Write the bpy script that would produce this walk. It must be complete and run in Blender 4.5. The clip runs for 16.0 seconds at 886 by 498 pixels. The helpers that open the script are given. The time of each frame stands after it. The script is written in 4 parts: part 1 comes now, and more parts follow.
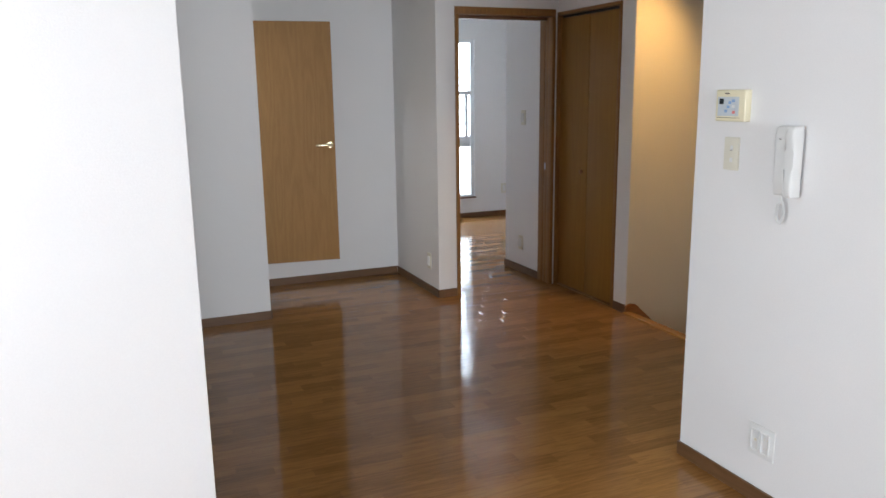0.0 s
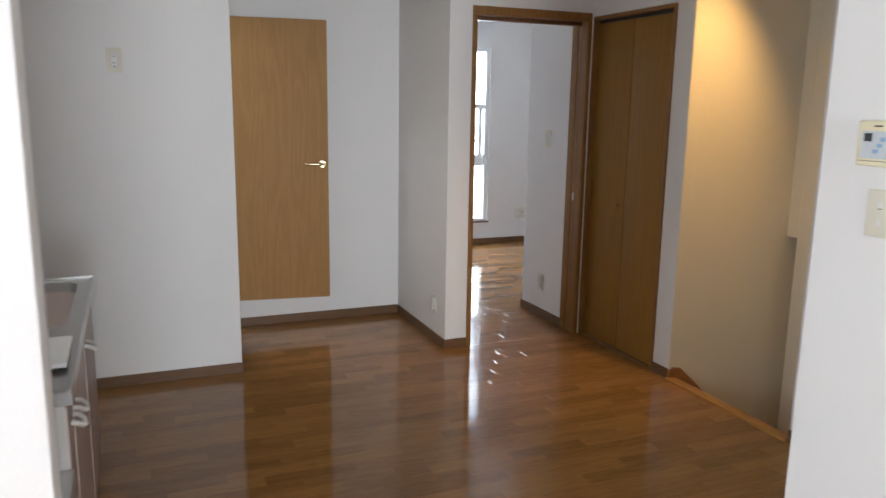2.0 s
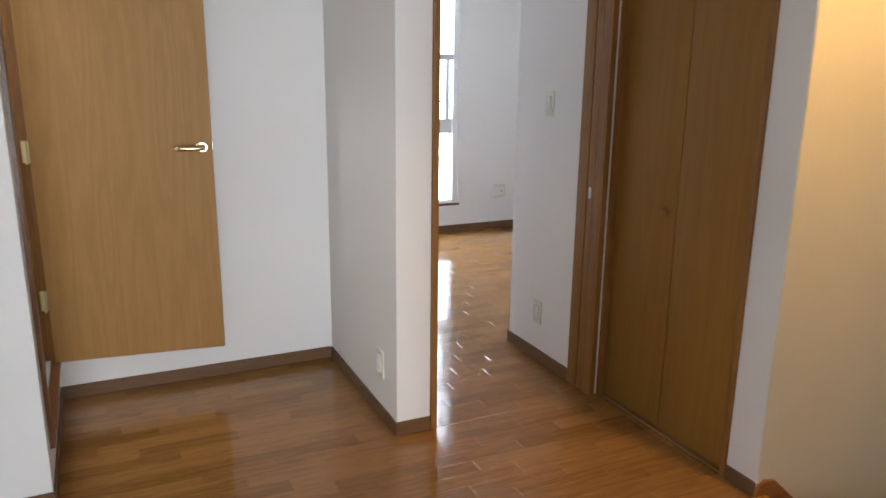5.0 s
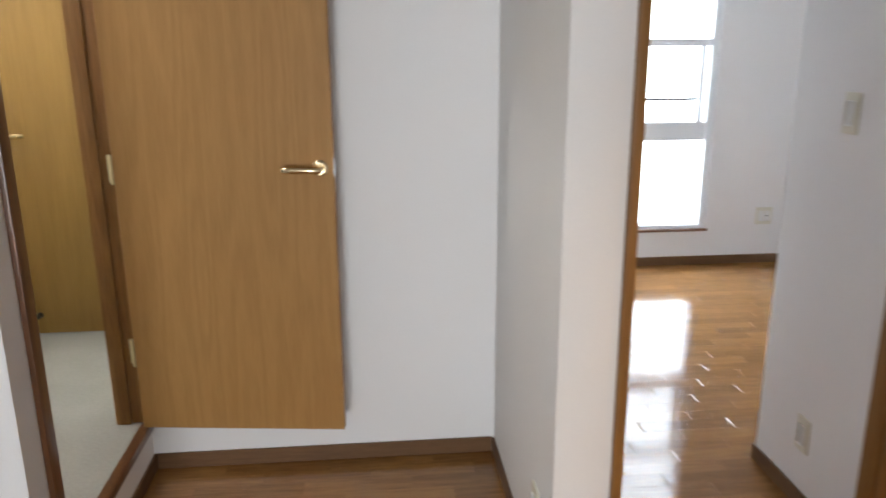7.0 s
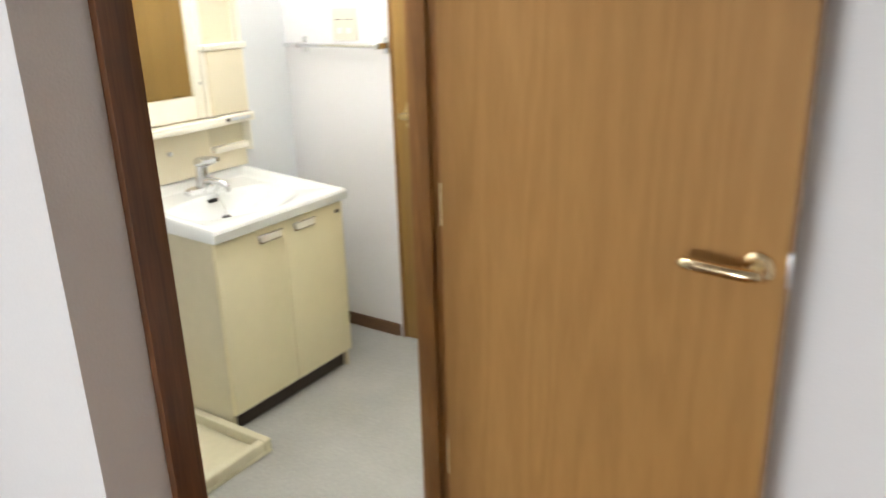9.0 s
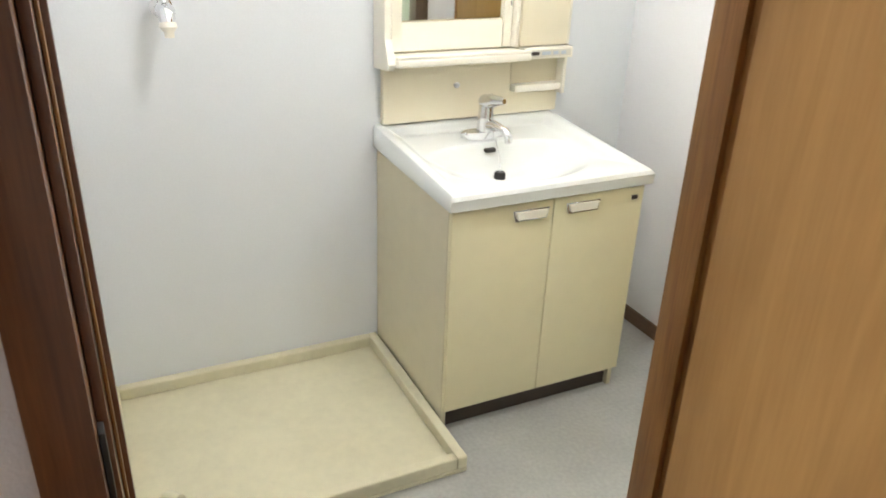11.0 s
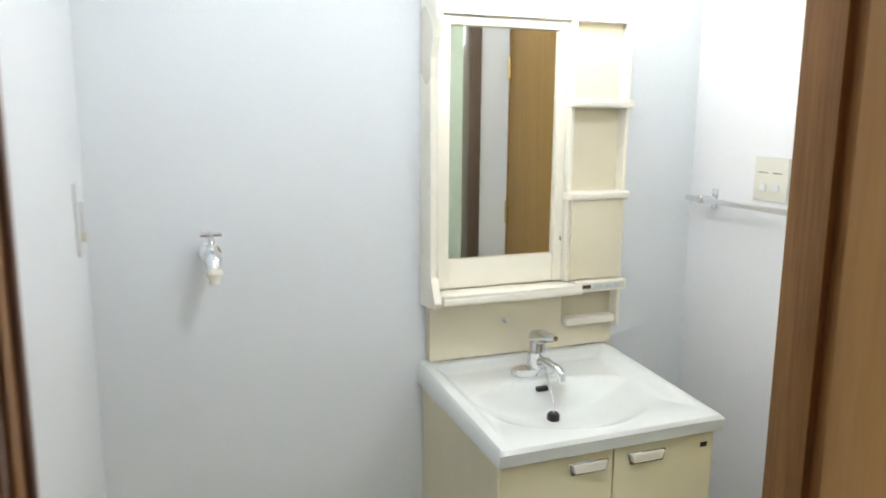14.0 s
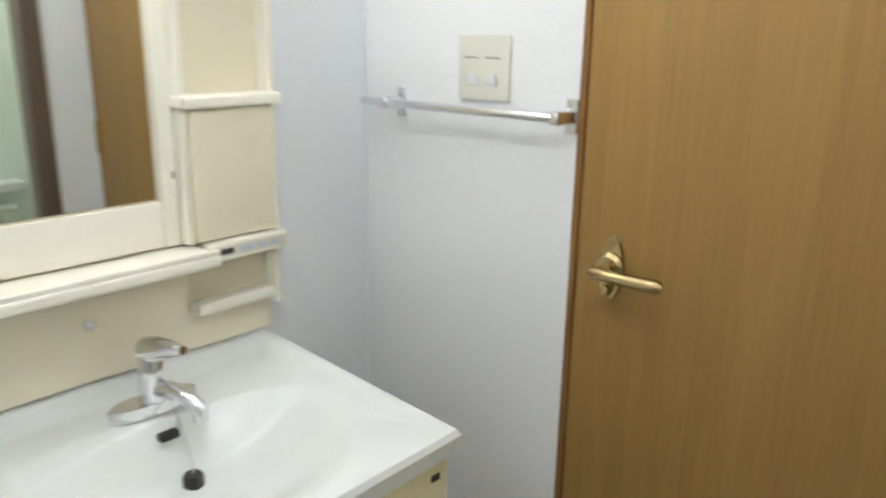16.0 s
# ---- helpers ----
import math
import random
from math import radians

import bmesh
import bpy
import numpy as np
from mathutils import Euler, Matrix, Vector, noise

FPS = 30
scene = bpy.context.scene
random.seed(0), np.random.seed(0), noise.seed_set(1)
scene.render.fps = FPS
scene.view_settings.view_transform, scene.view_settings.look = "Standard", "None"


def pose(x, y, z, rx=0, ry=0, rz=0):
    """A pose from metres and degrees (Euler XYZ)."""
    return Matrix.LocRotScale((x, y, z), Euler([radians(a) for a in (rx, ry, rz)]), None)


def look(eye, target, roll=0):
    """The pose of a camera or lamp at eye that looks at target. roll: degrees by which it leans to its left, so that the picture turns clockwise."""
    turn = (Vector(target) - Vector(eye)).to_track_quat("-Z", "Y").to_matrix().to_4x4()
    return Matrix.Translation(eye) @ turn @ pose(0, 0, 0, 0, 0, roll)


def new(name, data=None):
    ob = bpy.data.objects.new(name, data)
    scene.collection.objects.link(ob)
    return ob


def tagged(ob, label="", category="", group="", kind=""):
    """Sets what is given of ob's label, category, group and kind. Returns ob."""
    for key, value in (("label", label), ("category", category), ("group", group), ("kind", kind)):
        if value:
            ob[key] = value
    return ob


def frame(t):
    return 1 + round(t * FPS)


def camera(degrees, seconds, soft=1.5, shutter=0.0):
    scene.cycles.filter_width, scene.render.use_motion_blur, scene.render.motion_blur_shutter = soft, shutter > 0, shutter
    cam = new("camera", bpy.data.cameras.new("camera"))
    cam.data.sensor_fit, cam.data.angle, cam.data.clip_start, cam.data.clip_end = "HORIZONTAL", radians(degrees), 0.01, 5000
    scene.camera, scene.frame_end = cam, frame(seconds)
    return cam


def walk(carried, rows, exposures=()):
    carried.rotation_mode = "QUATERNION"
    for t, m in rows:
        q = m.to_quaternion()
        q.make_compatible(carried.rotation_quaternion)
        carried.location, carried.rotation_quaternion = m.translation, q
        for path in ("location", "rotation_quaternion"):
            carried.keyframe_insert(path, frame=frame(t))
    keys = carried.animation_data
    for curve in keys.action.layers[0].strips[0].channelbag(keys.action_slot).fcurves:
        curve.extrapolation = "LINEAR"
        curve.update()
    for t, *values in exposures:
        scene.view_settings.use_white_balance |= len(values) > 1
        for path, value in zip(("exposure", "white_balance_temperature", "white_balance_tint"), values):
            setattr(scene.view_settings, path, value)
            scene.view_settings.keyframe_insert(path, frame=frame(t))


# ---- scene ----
cam = camera(60.9, 16.0, 1.6, 0.5)
PATH = [
    (0, (-2.105, -5.969, 1.512), (-1.342, -4.166, 1.105), -0.8),
    (0.5, (-2.07, -5.917, 1.513), (-1.299, -4.114, 1.122), -0.8),
    (1, (-2.03, -5.688, 1.517), (-1.231, -3.89, 1.16), -0.9),
    (1.5, (-1.934, -5.439, 1.52), (-1.082, -3.666, 1.155), -1.4),
    (2, (-1.774, -5.145, 1.533), (-1.023, -3.331, 1.153), 0.9),
    (2.5, (-1.68, -4.812, 1.512), (-0.816, -3.059, 1.085), -0.3),
    (3, (-1.584, -4.559, 1.504), (-0.707, -2.817, 1.063), -0.8),
    (3.2, (-1.522, -4.461, 1.499), (-0.676, -2.697, 1.083), -0.5),
    (5.3, (-0.952, -3.377, 1.524), (-0.134, -1.623, 1.021), 0.7),
    (5.5, (-0.907, -3.273, 1.533), (-0.052, -1.517, 1.1), 0.5),
    (6, (-0.77, -3.008, 1.531), (0.119, -1.279, 1.063), -2.1),
    (6.5, (-0.53, -2.806, 1.514), (0.041, -0.961, 0.994), -0.4),
    (7, (-0.426, -2.553, 1.498), (-0.249, -0.631, 0.974), -0.3),
    (7.5, (-0.354, -2.281, 1.512), (-0.404, -0.357, 0.968), -0.8),
    (8, (-0.241, -1.949, 1.523), (-0.793, -0.121, 0.931), -2.6),
    (8.5, (-0.247, -1.701, 1.516), (-1.136, -0.009, 0.93), -0.7),
    (9, (-0.386, -1.369, 1.551), (-1.441, 0.202, 0.906), -1.7),
    (9.5, (-0.472, -1.116, 1.511), (-1.911, 0.118, 0.874), -1.5),
    (9.7, (-0.497, -1.037, 1.555), (-1.989, 0.105, 0.869), -0.8),
    (11.8, (-0.703, -0.689, 1.524), (-2.435, -0.029, 0.773), 1.4),
    (12, (-0.695, -0.69, 1.527), (-2.463, -0.019, 0.876), 1.4),
    (12.5, (-0.679, -0.699, 1.573), (-2.503, -0.018, 1.115), 0.9),
    (13, (-0.667, -0.71, 1.611), (-2.526, -0.023, 1.345), 0.6),
    (13.5, (-0.667, -0.682, 1.588), (-2.539, -0.009, 1.378), 0.0),
    (14, (-0.767, -0.656, 1.613), (-2.599, 0.064, 1.259), 0.5),
    (14.5, (-0.967, -0.576, 1.555), (-2.693, 0.389, 1.253), 0.2),
    (15, (-1.126, -0.462, 1.539), (-2.75, 0.664, 1.234), 0.9),
    (15.5, (-1.247, -0.326, 1.499), (-2.792, 0.887, 1.123), 1.3),
    (16, (-1.445, -0.222, 1.498), (-2.707, 1.233, 0.958), 1.0),
]
walk(cam, [(t, look(eye, target, roll)) for t, eye, target, roll in PATH],
     exposures=[(0, -0.29, 6300, 10), (3, 0.02, 6500, 10), (5.5, 0.23, 6500, 10), (7, 0.24, 6550, 10), (8.0, 0.34, 6560, 10), (9.0, 0.6, 6600, 10), (9.5, 0.58, 6600, 10), (12, 0.45, 6200, 9), (13.5, 0.13, 6000, 8), (14.5, 0.05, 6050, 8), (16, -0.05, 6050, 8)])

# ---------------------------------------------------------------- light
world = bpy.data.worlds.new("world")
scene.world = world
world.use_nodes = True
wn = world.node_tree
sky = wn.nodes.new("ShaderNodeTexSky")
sky.sky_type = "NISHITA"
sky.sun_disc = False
sky.sun_elevation, sky.sun_rotation = radians(40), radians(200)
wn.nodes["Background"].inputs["Strength"].default_value = 0.1
wn.links.new(sky.outputs[0], wn.nodes["Background"].inputs["Color"])


def area_light(name, x, y, z, rx, rz, w, h, watts, color):
    data = bpy.data.lights.new(name, "AREA")
    data.shape, data.size, data.size_y = "RECTANGLE", w, h
    data.energy, data.color = watts, color
    ob = new(name, data)
    ob.matrix_world = pose(x, y, z, rx, 0, rz)
    return ob


SUN = bpy.data.lights.new("sun", "SUN")
SUN.energy, SUN.angle, SUN.color = 1.0, radians(12), (1.0, 0.96, 0.9)
new("sun", SUN).matrix_world = look((4, -12, 9), (0, 0, 0))
# daylight of the living and bedroom windows, then the stairwell, washroom and bath lamps
area_light("living_window_light", -2.05, -15.25, 1.1, 90, 0, 3.4, 2.1, 700, (0.86, 0.94, 1.0))
# light of an assumed side window, placed to brighten phone wall and floor
area_light("side_fill_light", -4.85, -4.95, 1.45, 90, -90, 1.8, 1.1, 125, (0.88, 0.95, 1.0))
# weak fill from an invented kitchen window, out of view
area_light("kitchen_fill_light", -2.68, -2.45, 1.58, 90, -90, 0.9, 0.7, 8, (0.95, 0.98, 0.96))
area_light("bedroom_window_light", 1.55, 2.52, 1.2, -90, 0, 1.1, 2.2, 92, (0.80, 0.90, 1.0))
lamp = bpy.data.lights.new("stair_lamp_light", "SPOT")
lamp.energy, lamp.color, lamp.shadow_soft_size = 86, (1.0, 0.57, 0.18), 0.05
lamp.spot_size, lamp.spot_blend = radians(76), 1.0
new("stair_lamp_light", lamp).matrix_world = look((1.14, -2.42, 2.47), (1.02, -1.845, 1.45))
lamp = bpy.data.lights.new("washroom_lamp_light", "POINT")
lamp.energy, lamp.color, lamp.shadow_soft_size = 17, (0.97, 0.98, 1.0), 0.035
new("washroom_lamp_light", lamp).matrix_world = pose(-1.72, -0.08, 2.28)
lamp = bpy.data.lights.new("bath_lamp_light", "POINT")
lamp.energy, lamp.color, lamp.shadow_soft_size = 12, (1.0, 0.97, 0.9), 0.08
new("bath_lamp_light", lamp).matrix_world = pose(-0.7, 0.7, 2.05)


# ---------------------------------------------------------------- materials
def material(name, color, rough=0.5, metal=0.0, coat=0.0):
    m = bpy.data.materials.new(name)
    m.use_nodes = True
    b = m.node_tree.nodes["Principled BSDF"]
    b.inputs["Base Color"].default_value = (*color, 1)
    b.inputs["Roughness"].default_value = rough
    b.inputs["Metallic"].default_value = metal
    b.inputs["Coat Weight"].default_value = coat
    return m


def surface(name, color, rough=0.5, metal=0.0, grain=60.0, amount=0.04, bump=0.0, bump_scale=400.0, stain=1.5):
    """A paint, plastic or paper: colour varied at two scales, with a fine relief."""
    m = material(name, color, rough, metal)
    t = m.node_tree
    b = t.nodes["Principled BSDF"]
    pos = t.nodes.new("ShaderNodeTexCoord")
    big = t.nodes.new("ShaderNodeTexNoise")
    big.inputs["Scale"].default_value, big.inputs["Detail"].default_value = stain, 3
    fine = t.nodes.new("ShaderNodeTexNoise")
    fine.inputs["Scale"].default_value, fine.inputs["Detail"].default_value = grain, 4
    both = t.nodes.new("ShaderNodeMath")
    both.operation = "ADD"
    t.links.new(pos.outputs["Object"], big.inputs["Vector"])
    t.links.new(pos.outputs["Object"], fine.inputs["Vector"])
    t.links.new(big.outputs[0], both.inputs[0])
    t.links.new(fine.outputs[0], both.inputs[1])
    ramp = t.nodes.new("ShaderNodeMapRange")
    ramp.inputs["From Min"].default_value, ramp.inputs["From Max"].default_value = 0.7, 1.3
    ramp.inputs["To Min"].default_value, ramp.inputs["To Max"].default_value = 1 - amount, 1 + amount
    t.links.new(both.outputs[0], ramp.inputs["Value"])
    mul = t.nodes.new("ShaderNodeVectorMath")
    mul.operation = "SCALE"
    mul.inputs[0].default_value = color
    t.links.new(ramp.outputs[0], mul.inputs["Scale"])
    t.links.new(mul.outputs[0], b.inputs["Base Color"])
    r = t.nodes.new("ShaderNodeMapRange")
    r.inputs["From Min"].default_value, r.inputs["From Max"].default_value = 0.3, 0.7
    r.inputs["To Min"].default_value, r.inputs["To Max"].default_value = rough * 0.9, min(1, rough * 1.1)
    t.links.new(big.outputs[0], r.inputs["Value"])
    t.links.new(r.outputs[0], b.inputs["Roughness"])
    if bump:
        n = t.nodes.new("ShaderNodeTexNoise")
        n.inputs["Scale"].default_value, n.inputs["Detail"].default_value = bump_scale, 2
        t.links.new(pos.outputs["Object"], n.inputs["Vector"])
        bp = t.nodes.new("ShaderNodeBump")
        bp.inputs["Strength"].default_value, bp.inputs["Distance"].default_value = bump, 0.001
        t.links.new(n.outputs[0], bp.inputs["Height"])
        t.links.new(bp.outputs[0], b.inputs["Normal"])
    return m


def wood(name, light, dark, rough=0.35, stretch=(1, 1, 0.06), scale=26.0, rings=0.55, coat=0.0, pieces=False, soft=1.0, gloss=0.5):
    """Wood with long grain along the axis that stretch makes small; pieces: a tone of its own for each piece."""
    m = material(name, light, rough, 0, coat)
    t = m.node_tree
    b = t.nodes["Principled BSDF"]
    b.inputs["Specular IOR Level"].default_value = gloss
    pos = t.nodes.new("ShaderNodeTexCoord")
    mp = t.nodes.new("ShaderNodeMapping")
    mp.inputs["Scale"].default_value = stretch
    t.links.new(pos.outputs["Object"], mp.inputs["Vector"])
    vec = mp.outputs[0]
    rnd = None
    if pieces:
        info, geo = t.nodes.new("ShaderNodeObjectInfo"), t.nodes.new("ShaderNodeNewGeometry")
        add = t.nodes.new("ShaderNodeMath")
        add.operation = "ADD"
        t.links.new(info.outputs["Random"], add.inputs[0])
        t.links.new(geo.outputs["Random Per Island"], add.inputs[1])
        fr = t.nodes.new("ShaderNodeMath")
        fr.operation = "FRACT"
        t.links.new(add.outputs[0], fr.inputs[0])
        rnd = fr.outputs[0]
        sh = t.nodes.new("ShaderNodeVectorMath")
        sh.operation = "MULTIPLY_ADD"
        sh.inputs[1].default_value = (7, 11, 3)
        cx = t.nodes.new("ShaderNodeCombineXYZ")
        for i in range(3):
            t.links.new(rnd, cx.inputs[i])
        t.links.new(cx.outputs[0], sh.inputs[0])
        t.links.new(vec, sh.inputs[2])
        vec = sh.outputs[0]
    swirl = t.nodes.new("ShaderNodeTexNoise")
    swirl.inputs["Scale"].default_value, swirl.inputs["Detail"].default_value = scale * 0.25, 2
    t.links.new(vec, swirl.inputs["Vector"])
    sine = t.nodes.new("ShaderNodeMath")
    sine.operation = "MULTIPLY"
    sine.inputs[1].default_value = 60.0
    t.links.new(swirl.outputs[0], sine.inputs[0])
    wave = t.nodes.new("ShaderNodeMath")
    wave.operation = "SINE"
    t.links.new(sine.outputs[0], wave.inputs[0])
    fine = t.nodes.new("ShaderNodeTexNoise")
    fine.inputs["Scale"].default_value, fine.inputs["Detail"].default_value = scale * 6, 5
    t.links.new(vec, fine.inputs["Vector"])
    mixv = t.nodes.new("ShaderNodeMath")
    mixv.operation = "MULTIPLY_ADD"
    mixv.inputs[1].default_value = rings * 0.25
    t.links.new(wave.outputs[0], mixv.inputs[0])
    t.links.new(fine.outputs[0], mixv.inputs[2])
    if soft != 1.0:
        calm = t.nodes.new("ShaderNodeMapRange")
        calm.inputs["From Min"].default_value, calm.inputs["From Max"].default_value = 0.0, 1.0
        calm.inputs["To Min"].default_value, calm.inputs["To Max"].default_value = 0.5 - soft / 2, 0.5 + soft / 2
        t.links.new(fine.outputs[0], calm.inputs["Value"])
        t.links.new(calm.outputs[0], mixv.inputs[2])
    last = mixv.outputs[0]
    if pieces:
        tone = t.nodes.new("ShaderNodeMath")
        tone.operation = "MULTIPLY_ADD"
        tone.inputs[1].default_value = 0.34
        t.links.new(rnd, tone.inputs[0])
        t.links.new(last, tone.inputs[2])
        sub = t.nodes.new("ShaderNodeMath")
        sub.operation = "SUBTRACT"
        sub.inputs[1].default_value = 0.17
        t.links.new(tone.outputs[0], sub.inputs[0])
        last = sub.outputs[0]
    ramp = t.nodes.new("ShaderNodeValToRGB")
    ramp.color_ramp.elements[0].position, ramp.color_ramp.elements[1].position = 0.25, 0.72
    ramp.color_ramp.elements[0].color, ramp.color_ramp.elements[1].color = (*dark, 1), (*light, 1)
    t.links.new(last, ramp.inputs[0])
    t.links.new(ramp.outputs[0], b.inputs["Base Color"])
    bp = t.nodes.new("ShaderNodeBump")
    bp.inputs["Strength"].default_value, bp.inputs["Distance"].default_value = 0.12, 0.0006
    t.links.new(fine.outputs[0], bp.inputs["Height"])
    t.links.new(bp.outputs[0], b.inputs["Normal"])
    return m


def glow(name, color, strength):
    m = material(name, color, 0.4)
    b = m.node_tree.nodes["Principled BSDF"]
    b.inputs["Emission Color"].default_value = (*color, 1)
    b.inputs["Emission Strength"].default_value = strength
    return m


WALL = surface("wallpaper", (0.80, 0.79, 0.79), 0.75, grain=180, amount=0.02, bump=0.5, bump_scale=260)
WALL_WASH = surface("washroom_wallpaper", (0.78, 0.80, 0.81), 0.7, grain=180, amount=0.02, bump=0.4, bump_scale=260)
# stairwell paper tinted warm: part of the lamp's glow is in its colour
WALL_STAIR = surface("stair_wallpaper_lamp_tint", (0.78, 0.73, 0.62), 0.75, grain=180, amount=0.03, bump=0.6, bump_scale=220)
CEILING = surface("ceiling_paper", (0.8, 0.79, 0.77), 0.8, bump=0.4, bump_scale=200)
LEAF = wood("oak_leaf", (0.40, 0.215, 0.068), (0.28, 0.142, 0.042), 0.5, (1, 1, 0.08), 25, 0.27, soft=0.40, gloss=0.25)
CLOSET = wood("closet_wood", (0.32, 0.162, 0.034), (0.25, 0.122, 0.025), 0.45, (1, 1, 0.05), 20, 0.25, soft=0.5, gloss=0.2)
TOILET_DOOR = wood("toilet_door_wood", (0.34, 0.20, 0.056), (0.265, 0.15, 0.040), 0.42, (1, 1, 0.05), 20, 0.3, soft=0.6, gloss=0.3)
TRIM = wood("trim_wood", (0.31, 0.148, 0.042), (0.205, 0.094, 0.026), 0.4, (1, 1, 0.05), 40, 0.4, gloss=0.3)
TRIM_DARK = wood("dark_trim_wood", (0.18, 0.074, 0.029), (0.105, 0.043, 0.018), 0.3, (1, 1, 0.05), 40, 0.4)
BATH_FRAME = wood("bath_frame_wood", (0.15, 0.105, 0.075), (0.10, 0.07, 0.05), 0.3, (1, 1, 0.05), 40, 0.3)
BASE = wood("baseboard_wood", (0.17, 0.085, 0.036), (0.115, 0.055, 0.023), 0.4, (0.06, 0.06, 1), 40, 0.3)
FLOOR = wood("floor_wood", (0.345, 0.170, 0.052), (0.205, 0.092, 0.027), 0.08, (0.05, 1, 1), 40, 0.3, 0.0, True, gloss=0.42)
NOSING = wood("nosing_wood", (0.50, 0.24, 0.06), (0.38, 0.17, 0.04), 0.22, (1, 0.05, 1), 40, 0.3)
STRING = wood("string_wood", (0.36, 0.15, 0.045), (0.24, 0.09, 0.027), 0.3, (0.06, 1, 1), 30, 0.3)
GAP = surface("dark_gap", (0.20, 0.10, 0.04), 0.4)
VINYL = surface("vinyl_floor", (0.40, 0.40, 0.37), 0.42, grain=90, amount=0.12, stain=5, bump=0.15, bump_scale=120)
CREAM = surface("cream_laminate", (0.80, 0.73, 0.49), 0.34, grain=20, amount=0.02)
# the door cream again, darkened to stand for shade on sides and recesses
CREAM_SHADED = surface("shaded_cream_laminate", (0.68, 0.62, 0.45), 0.4, grain=20, amount=0.03)
IVORY = surface("ivory_plastic", (0.88, 0.84, 0.72), 0.3, grain=15, amount=0.015)
IVORY2 = surface("ivory_door", (0.80, 0.73, 0.55), 0.3, grain=15, amount=0.015)
PORCELAIN = surface("porcelain", (0.76, 0.775, 0.745), 0.2, grain=10, amount=0.01)
PAN = surface("pan_plastic", (0.70, 0.65, 0.46), 0.38, grain=40, amount=0.05, stain=4)
PLATE = surface("plate_plastic", (0.70, 0.67, 0.57), 0.4, grain=20, amount=0.02)
WHITE = surface("white_plastic", (0.74, 0.74, 0.73), 0.3, grain=15, amount=0.015)
YELLOWED = surface("yellowed_plastic", (0.78, 0.72, 0.52), 0.4, grain=15, amount=0.03)
BLACK = surface("black_rubber", (0.02, 0.018, 0.016), 0.5)
DARK = surface("dark_kick", (0.045, 0.03, 0.022), 0.5)
CHROME = surface("chrome", (0.78, 0.78, 0.79), 0.12, 1.0, amount=0.02)
STEEL = surface("brushed_steel", (0.55, 0.55, 0.55), 0.3, 1.0, amount=0.06, grain=120)
BRASS = surface("brass", (0.72, 0.56, 0.28), 0.25, 1.0, amount=0.05)
NICKEL = surface("champagne_metal", (0.74, 0.61, 0.39), 0.24, 1.0, amount=0.04)
PALE_BRASS = surface("pale_brass", (0.72, 0.62, 0.36), 0.4, 0.6, amount=0.05)
BRONZE = surface("antique_brass", (0.50, 0.38, 0.19), 0.28, 1.0, amount=0.08)
ALU = surface("window_aluminium", (0.80, 0.82, 0.84), 0.4, 0.0, amount=0.02)
MIRROR = material("mirror_silver", (0.9, 0.92, 0.9), 0.01, 1.0)
BATH = surface("bath_panel", (0.70, 0.75, 0.65), 0.3, amount=0.02)
KITCHEN = wood("kitchen_door_film", (0.37, 0.28, 0.25), (0.31, 0.23, 0.20), 0.4, (1, 1, 0.05), 30, 0.2)
LILAC = surface("pale_edge", (0.74, 0.66, 0.62), 0.4)
BLUE = surface("blue_key", (0.25, 0.40, 0.62), 0.4)
RED = surface("red_key", (0.7, 0.2, 0.18), 0.4)
PANEL_GREY = surface("grey_film", (0.55, 0.60, 0.64), 0.4)
LCD = surface("lcd", (0.03, 0.035, 0.04), 0.25)
LAMP = glow("lamp_cover", (1.0, 0.97, 0.90), 8.5)
GLASS = bpy.data.materials.new("clear_glass")
GLASS.use_nodes = True
gb = GLASS.node_tree.nodes["Principled BSDF"]
gb.inputs["Transmission Weight"].default_value, gb.inputs["Roughness"].default_value = 1.0, 0.0
gb.inputs["IOR"].default_value = 1.1


# ---------------------------------------------------------------- mesh helpers
def box(bm, x0, x1, y0, y1, z0, z1):
    v = [bm.verts.new((x, y, z)) for x in (x0, x1) for y in (y0, y1) for z in (z0, z1)]
    for f in ((0, 1, 3, 2), (4, 6, 7, 5), (0, 4, 5, 1), (2, 3, 7, 6), (0, 2, 6, 4), (1, 5, 7, 3)):
        bm.faces.new([v[i] for i in f])
    return v


def boxes(*rows):
    bm = bmesh.new()
    for r in rows:
        box(bm, *r)
    return bm


def rounded(bm, width=0.003, segments=2):
    bmesh.ops.bevel(bm, geom=bm.edges[:], offset=width, segments=segments, affect="EDGES", profile=0.6)
    return bm


def rbox(x0, x1, y0, y1, z0, z1, width=0.003, segments=2):
    return rounded(boxes((x0, x1, y0, y1, z0, z1)), width, segments)


def tube(bm, pts, radius, n=12):
    """A round bar through points; radius may be a list."""
    pts = [Vector(p) for p in pts]
    radii = radius if isinstance(radius, (list, tuple)) else [radius] * len(pts)
    loops = []
    side = None
    for i, p in enumerate(pts):
        d = (pts[min(i + 1, len(pts) - 1)] - pts[max(i - 1, 0)]).normalized()
        if side is None:
            side = d.orthogonal().normalized()
        side = (side - d * side.dot(d)).normalized()
        up = d.cross(side)
        loops.append([bm.verts.new(p + radii[i] * (math.cos(a) * side + math.sin(a) * up)) for a in (2 * math.pi * k / n for k in range(n))])
    for a, b in zip(loops, loops[1:]):
        for k in range(n):
            bm.faces.new((a[k], a[(k + 1) % n], b[(k + 1) % n], b[k]))
    bm.faces.new(loops[0][::-1])
    bm.faces.new(loops[-1])
    return bm


